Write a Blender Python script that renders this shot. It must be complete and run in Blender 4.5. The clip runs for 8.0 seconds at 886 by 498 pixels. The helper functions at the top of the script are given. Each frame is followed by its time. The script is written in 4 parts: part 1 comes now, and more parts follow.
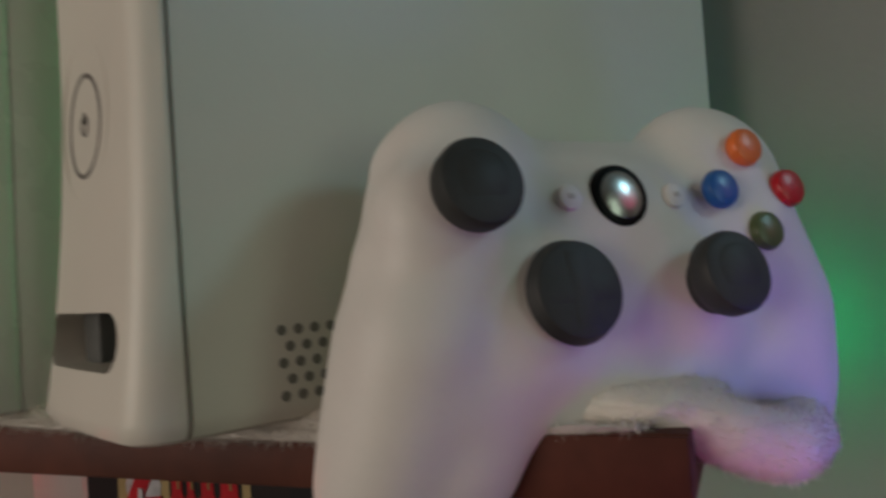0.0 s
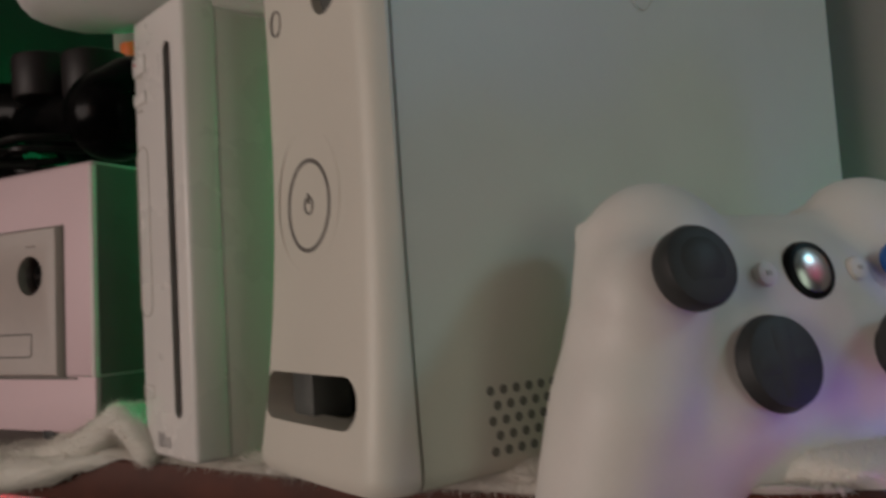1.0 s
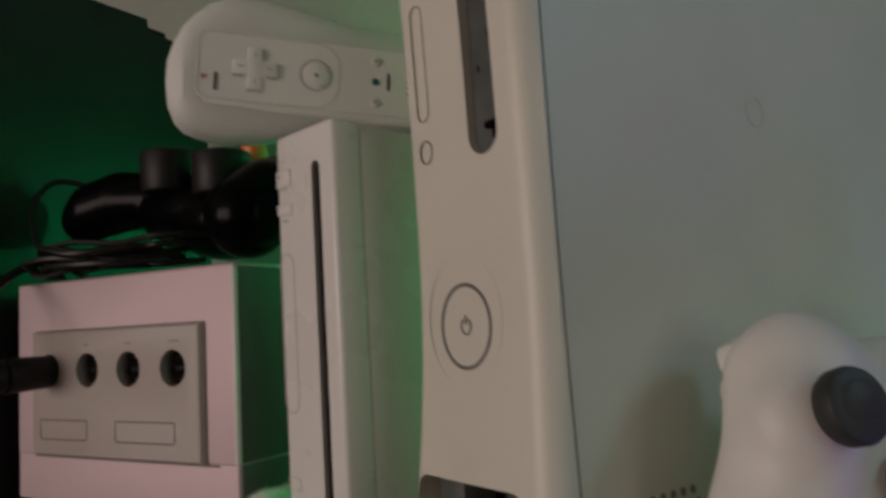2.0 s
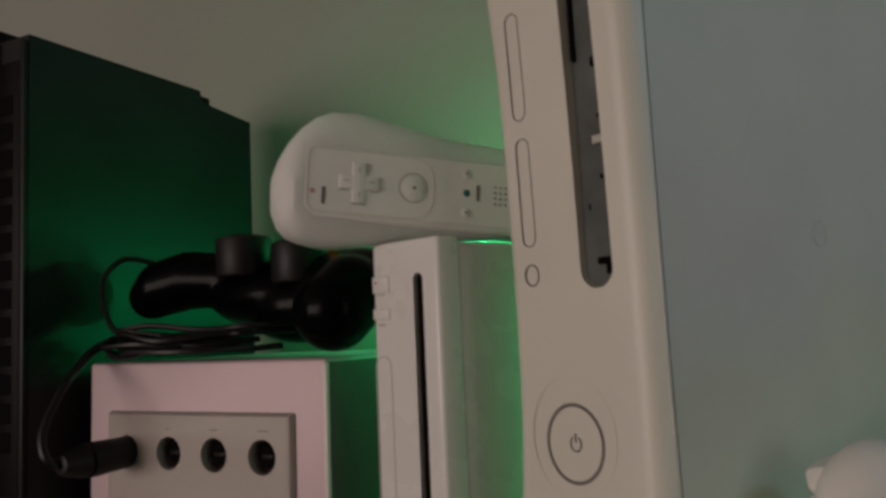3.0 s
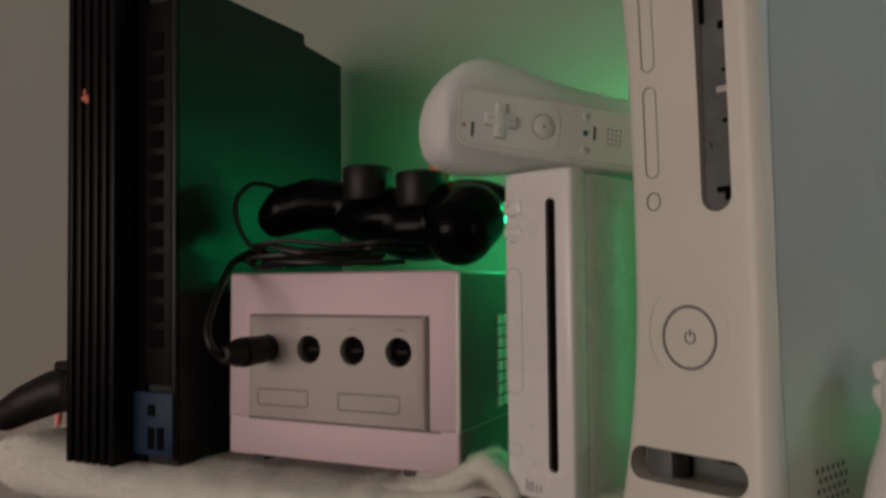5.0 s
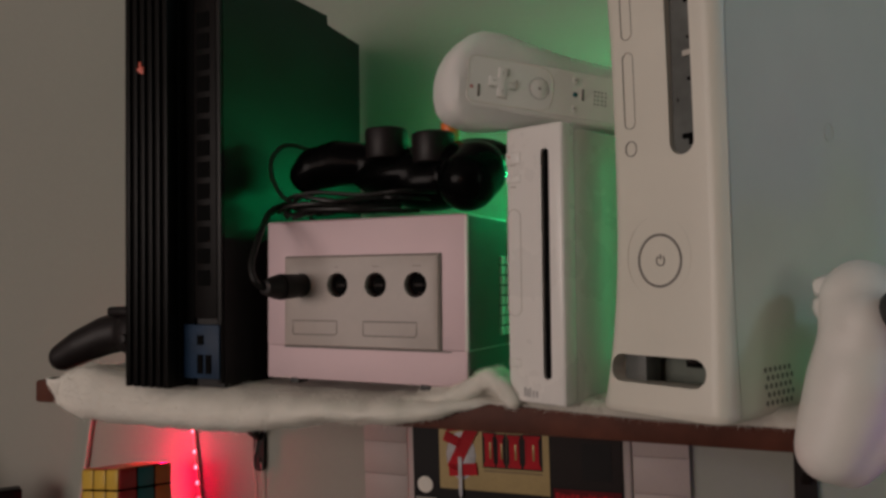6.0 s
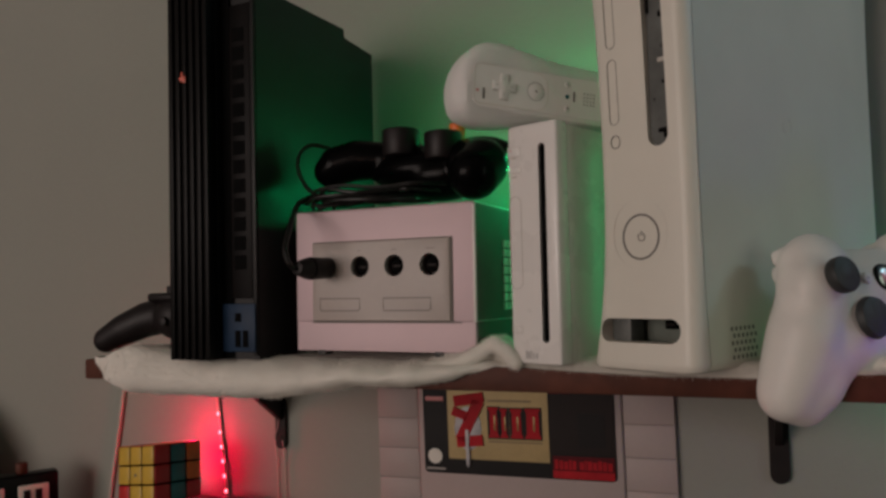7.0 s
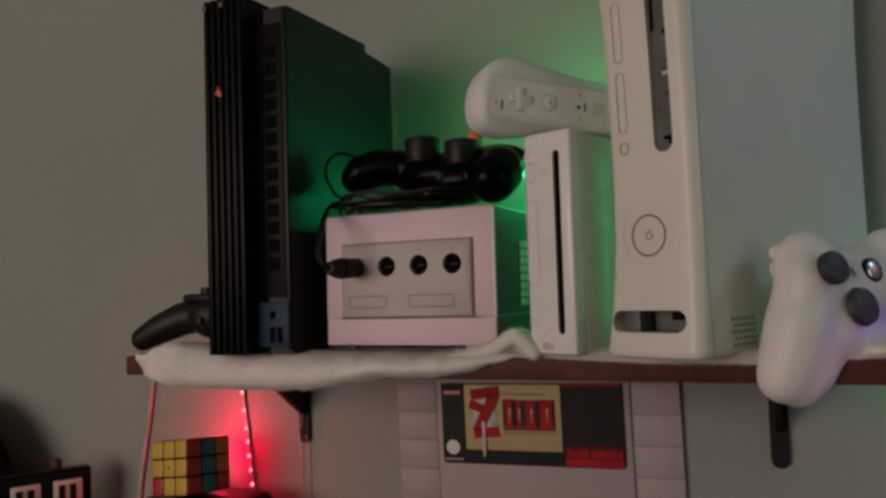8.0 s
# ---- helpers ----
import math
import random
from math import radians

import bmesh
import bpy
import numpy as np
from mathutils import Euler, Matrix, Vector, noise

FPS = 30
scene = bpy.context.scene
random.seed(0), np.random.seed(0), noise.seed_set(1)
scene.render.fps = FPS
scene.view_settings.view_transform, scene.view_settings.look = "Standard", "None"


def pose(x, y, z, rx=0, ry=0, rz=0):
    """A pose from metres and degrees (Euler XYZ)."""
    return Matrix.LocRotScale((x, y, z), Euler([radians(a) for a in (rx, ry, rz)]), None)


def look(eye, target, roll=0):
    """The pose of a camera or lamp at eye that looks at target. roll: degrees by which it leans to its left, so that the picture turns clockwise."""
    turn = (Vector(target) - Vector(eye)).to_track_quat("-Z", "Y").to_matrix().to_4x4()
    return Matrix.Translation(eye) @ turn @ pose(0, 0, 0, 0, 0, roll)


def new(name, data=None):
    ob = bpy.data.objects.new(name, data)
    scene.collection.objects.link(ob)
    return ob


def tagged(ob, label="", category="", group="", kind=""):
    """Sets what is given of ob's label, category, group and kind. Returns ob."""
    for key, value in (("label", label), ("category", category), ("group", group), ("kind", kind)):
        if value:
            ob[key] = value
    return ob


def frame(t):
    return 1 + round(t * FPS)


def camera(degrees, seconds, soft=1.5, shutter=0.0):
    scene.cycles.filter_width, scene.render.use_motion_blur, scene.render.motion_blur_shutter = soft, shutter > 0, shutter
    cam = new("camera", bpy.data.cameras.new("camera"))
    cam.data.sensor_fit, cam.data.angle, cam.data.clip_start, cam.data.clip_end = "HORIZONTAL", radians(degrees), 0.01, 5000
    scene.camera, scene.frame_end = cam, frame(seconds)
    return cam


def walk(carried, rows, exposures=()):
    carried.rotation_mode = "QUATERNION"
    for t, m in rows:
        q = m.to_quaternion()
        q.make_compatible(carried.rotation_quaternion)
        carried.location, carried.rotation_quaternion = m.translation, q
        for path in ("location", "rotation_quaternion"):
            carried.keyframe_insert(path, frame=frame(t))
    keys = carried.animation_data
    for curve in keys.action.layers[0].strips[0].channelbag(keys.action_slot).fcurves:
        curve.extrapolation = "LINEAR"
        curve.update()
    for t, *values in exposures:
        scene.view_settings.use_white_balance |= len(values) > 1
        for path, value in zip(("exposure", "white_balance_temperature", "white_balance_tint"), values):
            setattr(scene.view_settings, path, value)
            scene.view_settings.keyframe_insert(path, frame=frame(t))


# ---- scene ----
cam = camera(59.0, 8.0, soft=2.9, shutter=0.5)
PATH = [
    (0, (0.044, 0.003, 1.385), (-0.84, 1.796, 1.452), -3.3),
    (0.5, (0.03, -0.019, 1.391), (-0.92, 1.738, 1.493), -3.3),
    (1, (0.018, -0.034, 1.401), (-0.974, 1.698, 1.519), -3.3),
    (1.5, (0.01, -0.055, 1.419), (-1.018, 1.655, 1.556), -3.5),
    (2, (-0.005, -0.073, 1.434), (-1.034, 1.634, 1.601), -3.4),
    (2.2, (-0.012, -0.084, 1.441), (-1.023, 1.632, 1.622), -3.3),
    (3.5, (-0.054, -0.131, 1.484), (-0.979, 1.633, 1.672), -2.1),
    (4, (-0.075, -0.143, 1.485), (-0.984, 1.631, 1.647), -1.5),
    (4.5, (-0.084, -0.173, 1.473), (-0.985, 1.609, 1.589), -0.9),
    (5, (-0.071, -0.203, 1.456), (-0.979, 1.578, 1.535), -0.7),
    (5.2, (-0.065, -0.212, 1.449), (-0.985, 1.562, 1.509), -0.8),
    (6.5, (-0.032, -0.3, 1.413), (-0.945, 1.478, 1.482), -0.9),
    (7, (-0.022, -0.329, 1.405), (-0.932, 1.45, 1.491), -1.4),
    (7.5, (-0.02, -0.358, 1.403), (-0.932, 1.419, 1.507), -1.6),
    (8, (-0.016, -0.374, 1.399), (-0.929, 1.403, 1.501), -1.9),
]
walk(cam, [(t, look(eye, target, roll)) for t, eye, target, roll in PATH], [(0, 0.10, 6500, 4), (0.6, 0.07, 6500, 8), (1, 0.06, 6500, 10), (2.2, 0.0, 6500, 10), (4, -0.06, 6500, 10), (6.3, 0.0, 6500, 10), (8, 0.0, 6500, 10)])


# ---- world, lamps, exposure ----
world = bpy.data.worlds.new("world")
scene.world = world
world.use_nodes = True
world.node_tree.nodes["Background"].inputs[0].default_value = (0.55, 0.56, 0.6, 1)
world.node_tree.nodes["Background"].inputs[1].default_value = 0.05


def lamp(name, where, colour, watts, size, label):
    data = bpy.data.lights.new(name, "POINT")
    data.color, data.energy, data.shadow_soft_size = colour, watts, size
    ob = new(name, data)
    ob.location = where
    return tagged(ob, label, "light", kind="structure")


GREEN, RED, BLUE, PINK = (0.0, 1.0, 0.31), (1.0, 0.0, 0.055), (0.13, 0.10, 1.0), (1.0, 0.16, 0.34)
# the strips are hidden; these lamps stand where their colour is cast
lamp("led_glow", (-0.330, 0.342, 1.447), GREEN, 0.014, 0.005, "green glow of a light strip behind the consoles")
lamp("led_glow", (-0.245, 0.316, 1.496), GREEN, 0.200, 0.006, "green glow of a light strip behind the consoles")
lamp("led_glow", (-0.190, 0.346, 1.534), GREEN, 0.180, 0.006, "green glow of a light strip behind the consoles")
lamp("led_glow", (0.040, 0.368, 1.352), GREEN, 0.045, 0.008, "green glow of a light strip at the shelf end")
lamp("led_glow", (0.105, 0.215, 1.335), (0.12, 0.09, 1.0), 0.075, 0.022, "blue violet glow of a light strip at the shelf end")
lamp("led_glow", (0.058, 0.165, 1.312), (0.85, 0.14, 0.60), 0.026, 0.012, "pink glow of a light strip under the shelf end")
# next two added to brighten the tall console's side from the right
lamp("led_glow", (0.780, 0.330, 1.860), (0.46, 0.86, 1.0), 2.90, 0.08, "added pale blue fill light by an unseen wall strip")
lamp("led_glow", (0.700, 0.300, 1.640), PINK, 0.50, 0.16, "added pink fill light by an unseen wall strip")
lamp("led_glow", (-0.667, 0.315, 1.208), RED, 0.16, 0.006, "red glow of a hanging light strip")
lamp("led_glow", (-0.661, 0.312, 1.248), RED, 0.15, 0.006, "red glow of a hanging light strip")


def area(name, where, target, colour, watts, sx, sy, label):
    data = bpy.data.lights.new(name, "AREA")
    data.shape, data.size, data.size_y, data.color, data.energy = "RECTANGLE", sx, sy, colour, watts
    ob = new(name, data)
    ob.matrix_world = look(where, target)
    return tagged(ob, label, "light", kind="structure")


# added key light; its window and curtain are made up, out of view
area("added_glow", (-1.20, -2.98, 1.60), (-0.30, 0.3, 1.42), (1.0, 0.84, 0.77), 51.0, 2.5, 1.2, "added soft warm key light in front of an unseen window")
# next two added for the green glow; no strip is built at either
area("led_glow", (-0.1489, 0.2044, 1.430), (-0.1757, 0.1397, 1.430), GREEN, 0.0030, 0.006, 0.13, "added green glow in the gap between two consoles")
area("led_glow", (-0.318, 0.364, 1.508), (-0.412, 0.275, 1.545), GREEN, 0.050, 0.05, 0.008, "added green glow at the wall behind a controller")
# added fill for the faces turned right; no such window is known
area("added_glow", (1.74, -0.45, 1.6), (0.0, 0.2, 1.4), (0.80, 1.0, 0.80), 2.0, 0.55, 0.95, "added dim green fill light in front of an unseen window")

# ---- materials ----


def surface(name, colour, rough=0.5, metal=0.0, grain=0.0, grain_scale=400.0, stain=0.06, stain_scale=14.0, bump=0.02, coat=0.0, sub=0.0, through_light=0.0, spec=0.5):
    m = bpy.data.materials.new(name)
    m.use_nodes = True
    nt = m.node_tree
    b = nt.nodes["Principled BSDF"]
    geo = nt.nodes.new("ShaderNodeTexCoord")
    big = nt.nodes.new("ShaderNodeTexNoise")
    big.inputs["Scale"].default_value, big.inputs["Detail"].default_value = stain_scale, 5
    fine = nt.nodes.new("ShaderNodeTexNoise")
    fine.inputs["Scale"].default_value, fine.inputs["Detail"].default_value = grain_scale, 3
    for n in (big, fine):
        nt.links.new(geo.outputs["Object"], n.inputs["Vector"])
    ramp = nt.nodes.new("ShaderNodeMapRange")
    ramp.inputs["From Min"].default_value, ramp.inputs["From Max"].default_value = 0.3, 0.7
    ramp.inputs["To Min"].default_value, ramp.inputs["To Max"].default_value = 1 - stain, 1 + stain * 0.5
    nt.links.new(big.outputs["Fac"], ramp.inputs["Value"])
    ramp2 = nt.nodes.new("ShaderNodeMapRange")
    ramp2.inputs["To Min"].default_value, ramp2.inputs["To Max"].default_value = 1 - grain, 1 + grain
    nt.links.new(fine.outputs["Fac"], ramp2.inputs["Value"])
    mul = nt.nodes.new("ShaderNodeMath")
    mul.operation = "MULTIPLY"
    nt.links.new(ramp.outputs["Result"], mul.inputs[0])
    nt.links.new(ramp2.outputs["Result"], mul.inputs[1])
    mix = nt.nodes.new("ShaderNodeVectorMath")
    mix.operation = "SCALE"
    mix.inputs[0].default_value = colour
    nt.links.new(mul.outputs[0], mix.inputs["Scale"])
    nt.links.new(mix.outputs["Vector"], b.inputs["Base Color"])
    rr = nt.nodes.new("ShaderNodeMapRange")
    rr.inputs["To Min"].default_value, rr.inputs["To Max"].default_value = max(rough - 0.08, 0.03), min(rough + 0.08, 1)
    nt.links.new(big.outputs["Fac"], rr.inputs["Value"])
    nt.links.new(rr.outputs["Result"], b.inputs["Roughness"])
    b.inputs["Metallic"].default_value = metal
    b.inputs["Coat Weight"].default_value = coat
    b.inputs["Specular IOR Level"].default_value = spec
    if through_light:
        b.inputs["Transmission Weight"].default_value = through_light
    if sub:
        b.inputs["Subsurface Weight"].default_value, b.inputs["Subsurface Radius"].default_value = sub, (1.0, 1.0, 1.0)
        b.inputs["Subsurface Scale"].default_value = 0.004 if sub < 0.3 else 0.012
    if bump:
        bp = nt.nodes.new("ShaderNodeBump")
        bp.inputs["Strength"].default_value, bp.inputs["Distance"].default_value = bump, 0.001
        nt.links.new(fine.outputs["Fac"], bp.inputs["Height"])
        nt.links.new(bp.outputs["Normal"], b.inputs["Normal"])
    return m


def glowing(name, colour, strength):
    m = bpy.data.materials.new(name)
    m.use_nodes = True
    b = m.node_tree.nodes["Principled BSDF"]
    b.inputs["Base Color"].default_value = (*colour, 1)
    b.inputs["Emission Color"].default_value = (*colour, 1)
    b.inputs["Emission Strength"].default_value = strength
    return m


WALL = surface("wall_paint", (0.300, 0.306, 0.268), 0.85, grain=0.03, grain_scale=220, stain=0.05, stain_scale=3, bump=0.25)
# unseen walls coloured darker than WALL to cut the bounced light
SIDEWALL = surface("low_bounce_wall", (0.13, 0.115, 0.10), 0.85, grain=0.03, grain_scale=220, stain=0.06, stain_scale=3, bump=0.25)
HOLE = surface("vent_dark", (0.21, 0.205, 0.18), 0.7, stain=0.1)
# unseen ceiling, greyed so that it bounces less light
CEIL = surface("greyed_ceiling", (0.42, 0.41, 0.39), 0.9, stain=0.04, stain_scale=3)
FLOOR = surface("floor_carpet", (0.09, 0.075, 0.06), 0.95, grain=0.25, grain_scale=300, stain=0.15)
WOOD = surface("dark_wood", (0.095, 0.030, 0.018), 0.58, spec=0.25, grain=0.3, grain_scale=120, stain=0.35, stain_scale=22, bump=0.08)
FLEECE = surface("white_fleece", (0.80, 0.775, 0.71), 0.95, grain=0.03, grain_scale=260, stain=0.10, stain_scale=22, bump=0.15, sub=0.25)
XWHITE = surface("console_white", (0.70, 0.68, 0.60), 0.42, grain=0.02, grain_scale=900, stain=0.05, stain_scale=18, bump=0.03)
WWHITE = surface("gloss_white", (0.78, 0.76, 0.73), 0.28, stain=0.04, stain_scale=20, bump=0.01)
PADWHITE = surface("pad_white", (0.74, 0.72, 0.68), 0.50, grain=0.02, grain_scale=700, stain=0.05, stain_scale=30, bump=0.03)
SILICONE = surface("clear_silicone", (0.84, 0.825, 0.80), 0.55, stain=0.05, stain_scale=30, bump=0.03, sub=0.5, through_light=0.18)
PLATEWHITE = surface("remote_white", (0.82, 0.80, 0.77), 0.5, stain=0.05, stain_scale=30, bump=0.02)
RUBBER = surface("dark_rubber", (0.034, 0.036, 0.036), 0.55, grain=0.15, grain_scale=500, stain=0.2, stain_scale=60, bump=0.05, spec=0.4)
GREYPAD = surface("brown_black_plastic", (0.010, 0.0068, 0.0072), 0.5, grain=0.2, stain=0.3, stain_scale=40, bump=0.04, spec=0.3)
# darker copy of the console black; the LED-lit side keeps the lighter SATIN
RIBBLACK = surface("rib_shade_black", (0.0030, 0.0025, 0.0025), 0.42, grain=0.3, grain_scale=500, stain=0.4, stain_scale=45, bump=0.04, spec=0.13)
PADBLACK = surface("glossy_black_plastic", (0.0020, 0.0020, 0.0021), 0.20, grain=0.2, grain_scale=700, stain=0.3, stain_scale=25, bump=0.02, spec=0.06)
BLACK = surface("black_plastic", (0.0028, 0.0028, 0.003), 0.34, grain=0.2, grain_scale=700, stain=0.3, stain_scale=25, bump=0.02, spec=0.10)
TRAY = surface("tray_brown_black", (0.0040, 0.0029, 0.0028), 0.5, grain=0.2, grain_scale=600, stain=0.3, stain_scale=35, bump=0.04, spec=0.13)
RIBGLINT = surface("lit_rib_grey", (0.10, 0.095, 0.09), 0.5, stain=0.2, stain_scale=90)
SATIN = surface("satin_black", (0.0092, 0.0085, 0.0085), 0.45, grain=0.25, grain_scale=600, stain=0.35, stain_scale=35, bump=0.04, spec=0.26)
VOID = surface("deep_black", (0.0022, 0.0022, 0.0022), 0.8, stain=0.1, spec=0.08)
PORTDARK = surface("port_dark_grey", (0.15, 0.17, 0.145), 0.6, stain=0.25, stain_scale=60, spec=0.2)
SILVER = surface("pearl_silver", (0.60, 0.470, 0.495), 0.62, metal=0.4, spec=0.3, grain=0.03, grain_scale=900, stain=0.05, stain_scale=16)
# silver darkened to hold the shade on the cube console's side
SIDESHADE = surface("shaded_silver_side", (0.13, 0.108, 0.105), 0.5, metal=0.3, grain=0.05, stain=0.12, stain_scale=30, spec=0.3)
EDGEGLINT = surface("edge_highlight", (0.70, 0.66, 0.62), 0.3, stain=0.04)
FACEGREY = surface("pinkish_grey_plastic", (0.42, 0.365, 0.335), 0.45, grain=0.04, stain=0.07, stain_scale=24)
PANELGREY = surface("grey_plastic", (0.30, 0.285, 0.26), 0.45, grain=0.04, stain=0.07, stain_scale=24)
METAL = surface("drive_metal", (0.105, 0.112, 0.105), 0.5, metal=0.1, grain=0.08, grain_scale=300, stain=0.35, stain_scale=60)
GROOVE = surface("groove_grey", (0.16, 0.15, 0.135), 0.6, stain=0.15)
LINE = surface("fine_line_grey", (0.50, 0.48, 0.43), 0.6, stain=0.1)
PRINT = surface("print_grey", (0.42, 0.41, 0.40), 0.6, stain=0.05)
BLUEPLATE = surface("blue_plate", (0.012, 0.032, 0.068), 0.5, stain=0.25, stain_scale=60, spec=0.2)
CHROME = surface("dark_chrome", (0.42, 0.40, 0.39), 0.22, metal=1.0, stain=0.1)
BRACKETM = surface("dark_iron", (0.014, 0.010, 0.009), 0.55, stain=0.3, stain_scale=60, spec=0.2)
CARTGREY = surface("cartridge_grey", (0.40, 0.332, 0.312), 0.55, grain=0.05, stain=0.07, stain_scale=12)
CARTDARK = surface("cartridge_joint", (0.33, 0.275, 0.258), 0.6, stain=0.1)
LABELBLACK = surface("label_black", (0.008, 0.007, 0.007), 0.45, stain=0.15, spec=0.15)
LABELBROWN = surface("label_brown", (0.014, 0.009, 0.008), 0.45, stain=0.2, stain_scale=40, spec=0.15)
GOLDPRINT = surface("label_dark_gold", (0.17, 0.115, 0.040), 0.45, stain=0.15, stain_scale=60)
GOLD = surface("label_gold", (0.30, 0.22, 0.085), 0.38, metal=0.25, grain=0.12, grain_scale=300, stain=0.12, stain_scale=30)
LABELRED = surface("label_red", (0.42, 0.012, 0.020), 0.5, stain=0.2, stain_scale=60, spec=0.12)
LABELDARKRED = surface("label_dark_red", (0.10, 0.006, 0.010), 0.5, stain=0.2, stain_scale=60, spec=0.12)
LABELPINK = surface("label_pink", (0.62, 0.25, 0.24), 0.45, stain=0.1)
LABELWHITE = surface("label_white", (0.70, 0.68, 0.60), 0.5, stain=0.06)
LABELSTEEL = surface("label_steel", (0.45, 0.45, 0.46), 0.35, stain=0.3, stain_scale=90)
ORANGE = surface("button_orange", (0.72, 0.16, 0.03), 0.3, stain=0.05)
BLUEB = surface("button_blue", (0.02, 0.11, 0.36), 0.3, stain=0.05)
REDB = surface("button_red", (0.45, 0.010, 0.018), 0.3, stain=0.05)
OLIVE = surface("button_green", (0.085, 0.115, 0.035), 0.3, stain=0.05)
YELLOWS = surface("sticker_yellow", (0.62, 0.40, 0.06), 0.35, stain=0.08, stain_scale=60)
REDS = surface("sticker_red", (0.50, 0.03, 0.03), 0.35, stain=0.08, stain_scale=60)
TEALS = surface("sticker_teal", (0.02, 0.16, 0.17), 0.35, stain=0.08, stain_scale=60)
ORANGES = surface("sticker_orange", (0.62, 0.17, 0.03), 0.35, stain=0.08, stain_scale=60)
WIRE = surface("pale_wire", (0.55, 0.45, 0.40), 0.4, stain=0.15, stain_scale=60)
CABLE = surface("cable_grey", (0.0075, 0.0065, 0.006), 0.42, stain=0.2, stain_scale=60, spec=0.3)
PSRED = surface("emblem_red", (0.60, 0.10, 0.06), 0.4, stain=0.1)
LEDGREEN, LEDRED, LEDBLUE = glowing("led_green", GREEN, 4.0), glowing("led_red", (1.0, 0.12, 0.16), 6.0), glowing("led_blue", BLUE, 4.0)
FAINT = surface("faint_white", (0.665, 0.645, 0.57), 0.5, stain=0.05)
PINKCLOTH = surface("pink_curtain_cloth", (0.62, 0.48, 0.42), 0.9, grain=0.1, stain=0.1)
CLOTH = surface("curtain_cloth", (0.35, 0.42, 0.36), 0.9, grain=0.1, stain=0.1)

# ---- mesh helpers ----


def part(name, bm, material, parent=None, label="", smooth=True, at=None):
    """Links a bmesh as one mesh object, under parent if given."""
    me = bpy.data.meshes.new(name)
    bm.to_mesh(me)
    bm.free()
    for mat in material if isinstance(material, (list, tuple)) else (material,):
        me.materials.append(mat)
    if smooth:
        me.shade_smooth()
        me.set_sharp_from_angle(angle=radians(35))
    ob = new(name, me)
    if parent is not None:
        ob.parent = parent
    if at is not None:
        ob.matrix_basis = at
    if label:
        ob["label"] = label
    return ob


def thing(name, m, label, category, group="", kind=""):
    return tagged(placed(new(name), m), label, category, group, kind)


def placed(ob, m):
    ob.empty_display_size = 0.01
    ob.matrix_basis = m
    return ob


def structure(name, bm, material, label, category, smooth=False):
    return tagged(part(name, bm, material, smooth=smooth), label, category, kind="structure")


def add_box(bm, x0, x1, y0, y1, z0, z1, r=0.0, seg=2):
    made = bmesh.ops.create_cube(bm, size=1.0)["verts"]
    m = Matrix.Translation(((x0 + x1) / 2, (y0 + y1) / 2, (z0 + z1) / 2)) @ Matrix.Diagonal((x1 - x0, y1 - y0, z1 - z0, 1))
    bmesh.ops.transform(bm, matrix=m, verts=made)
    if r:
        edges = list({e for v in made for e in v.link_edges})
        bmesh.ops.bevel(bm, geom=edges, offset=r, segments=seg, affect="EDGES", profile=0.5)
    return bm


def box(x0, x1, y0, y1, z0, z1, r=0.0, seg=2):
    return add_box(bmesh.new(), x0, x1, y0, y1, z0, z1, r, seg)


def add_rod(bm, a, b, r0, r1=None, n=20, bevel=0.0):
    """A round rod from a to b with the radii r0 and r1."""
    a, b = Vector(a), Vector(b)
    r1 = r0 if r1 is None else r1
    q = (b - a).to_track_quat("Z", "Y").to_matrix().to_4x4()
    length = (b - a).length
    rings = []
    steps = ((0, r0),) if not bevel else ((0, r0 - bevel), (bevel * 0.3, r0 - bevel * 0.3), (bevel, r0))
    steps += ((length, r1),) if not bevel else ((length - bevel, r1), (length - bevel * 0.3, r1 - bevel * 0.3), (length, r1 - bevel))
    for z, r in steps:
        rings.append([bm.verts.new(Matrix.Translation(a) @ q @ Vector((r * math.cos(k * math.tau / n), r * math.sin(k * math.tau / n), z))) for k in range(n)])
    for lo, hi in zip(rings, rings[1:]):
        for k in range(n):
            bm.faces.new((lo[k], lo[(k + 1) % n], hi[(k + 1) % n], hi[k]))
    bm.faces.new(rings[0][::-1])
    bm.faces.new(rings[-1])
    return bm


def rod(a, b, r0, r1=None, n=20, bevel=0.0):
    return add_rod(bmesh.new(), a, b, r0, r1, n, bevel)


def loft(rings, caps=True):
    """A skin over closed rings of equally many points."""
    bm = bmesh.new()
    rows = [[bm.verts.new(p) for p in ring] for ring in rings]
    n = len(rows[0])
    for lo, hi in zip(rows, rows[1:]):
        for k in range(n):
            bm.faces.new((lo[k], lo[(k + 1) % n], hi[(k + 1) % n], hi[k]))
    if caps:
        bm.faces.new(rows[0][::-1])
        bm.faces.new(rows[-1])
    bmesh.ops.recalc_face_normals(bm, faces=bm.faces)
    return bm


def capsule(cx, cz, w, h, n=8):
    """The outline of a rounded slot in the x z plane, width w, height h."""
    r = min(w, h) / 2
    pts = []
    for k in range(4 * n):
        a = math.tau * (k + 0.5) / (4 * n)
        pts.append((cx + math.copysign(w / 2 - r, math.cos(a)) + r * math.cos(a), cz + math.copysign(h / 2 - r, math.sin(a)) + r * math.sin(a)))
    return pts


def prism(outline, y0, y1):
    """An outline of (x, z) pushed along y."""
    return loft([[(x, y0, z) for x, z in outline], [(x, y1, z) for x, z in outline]])


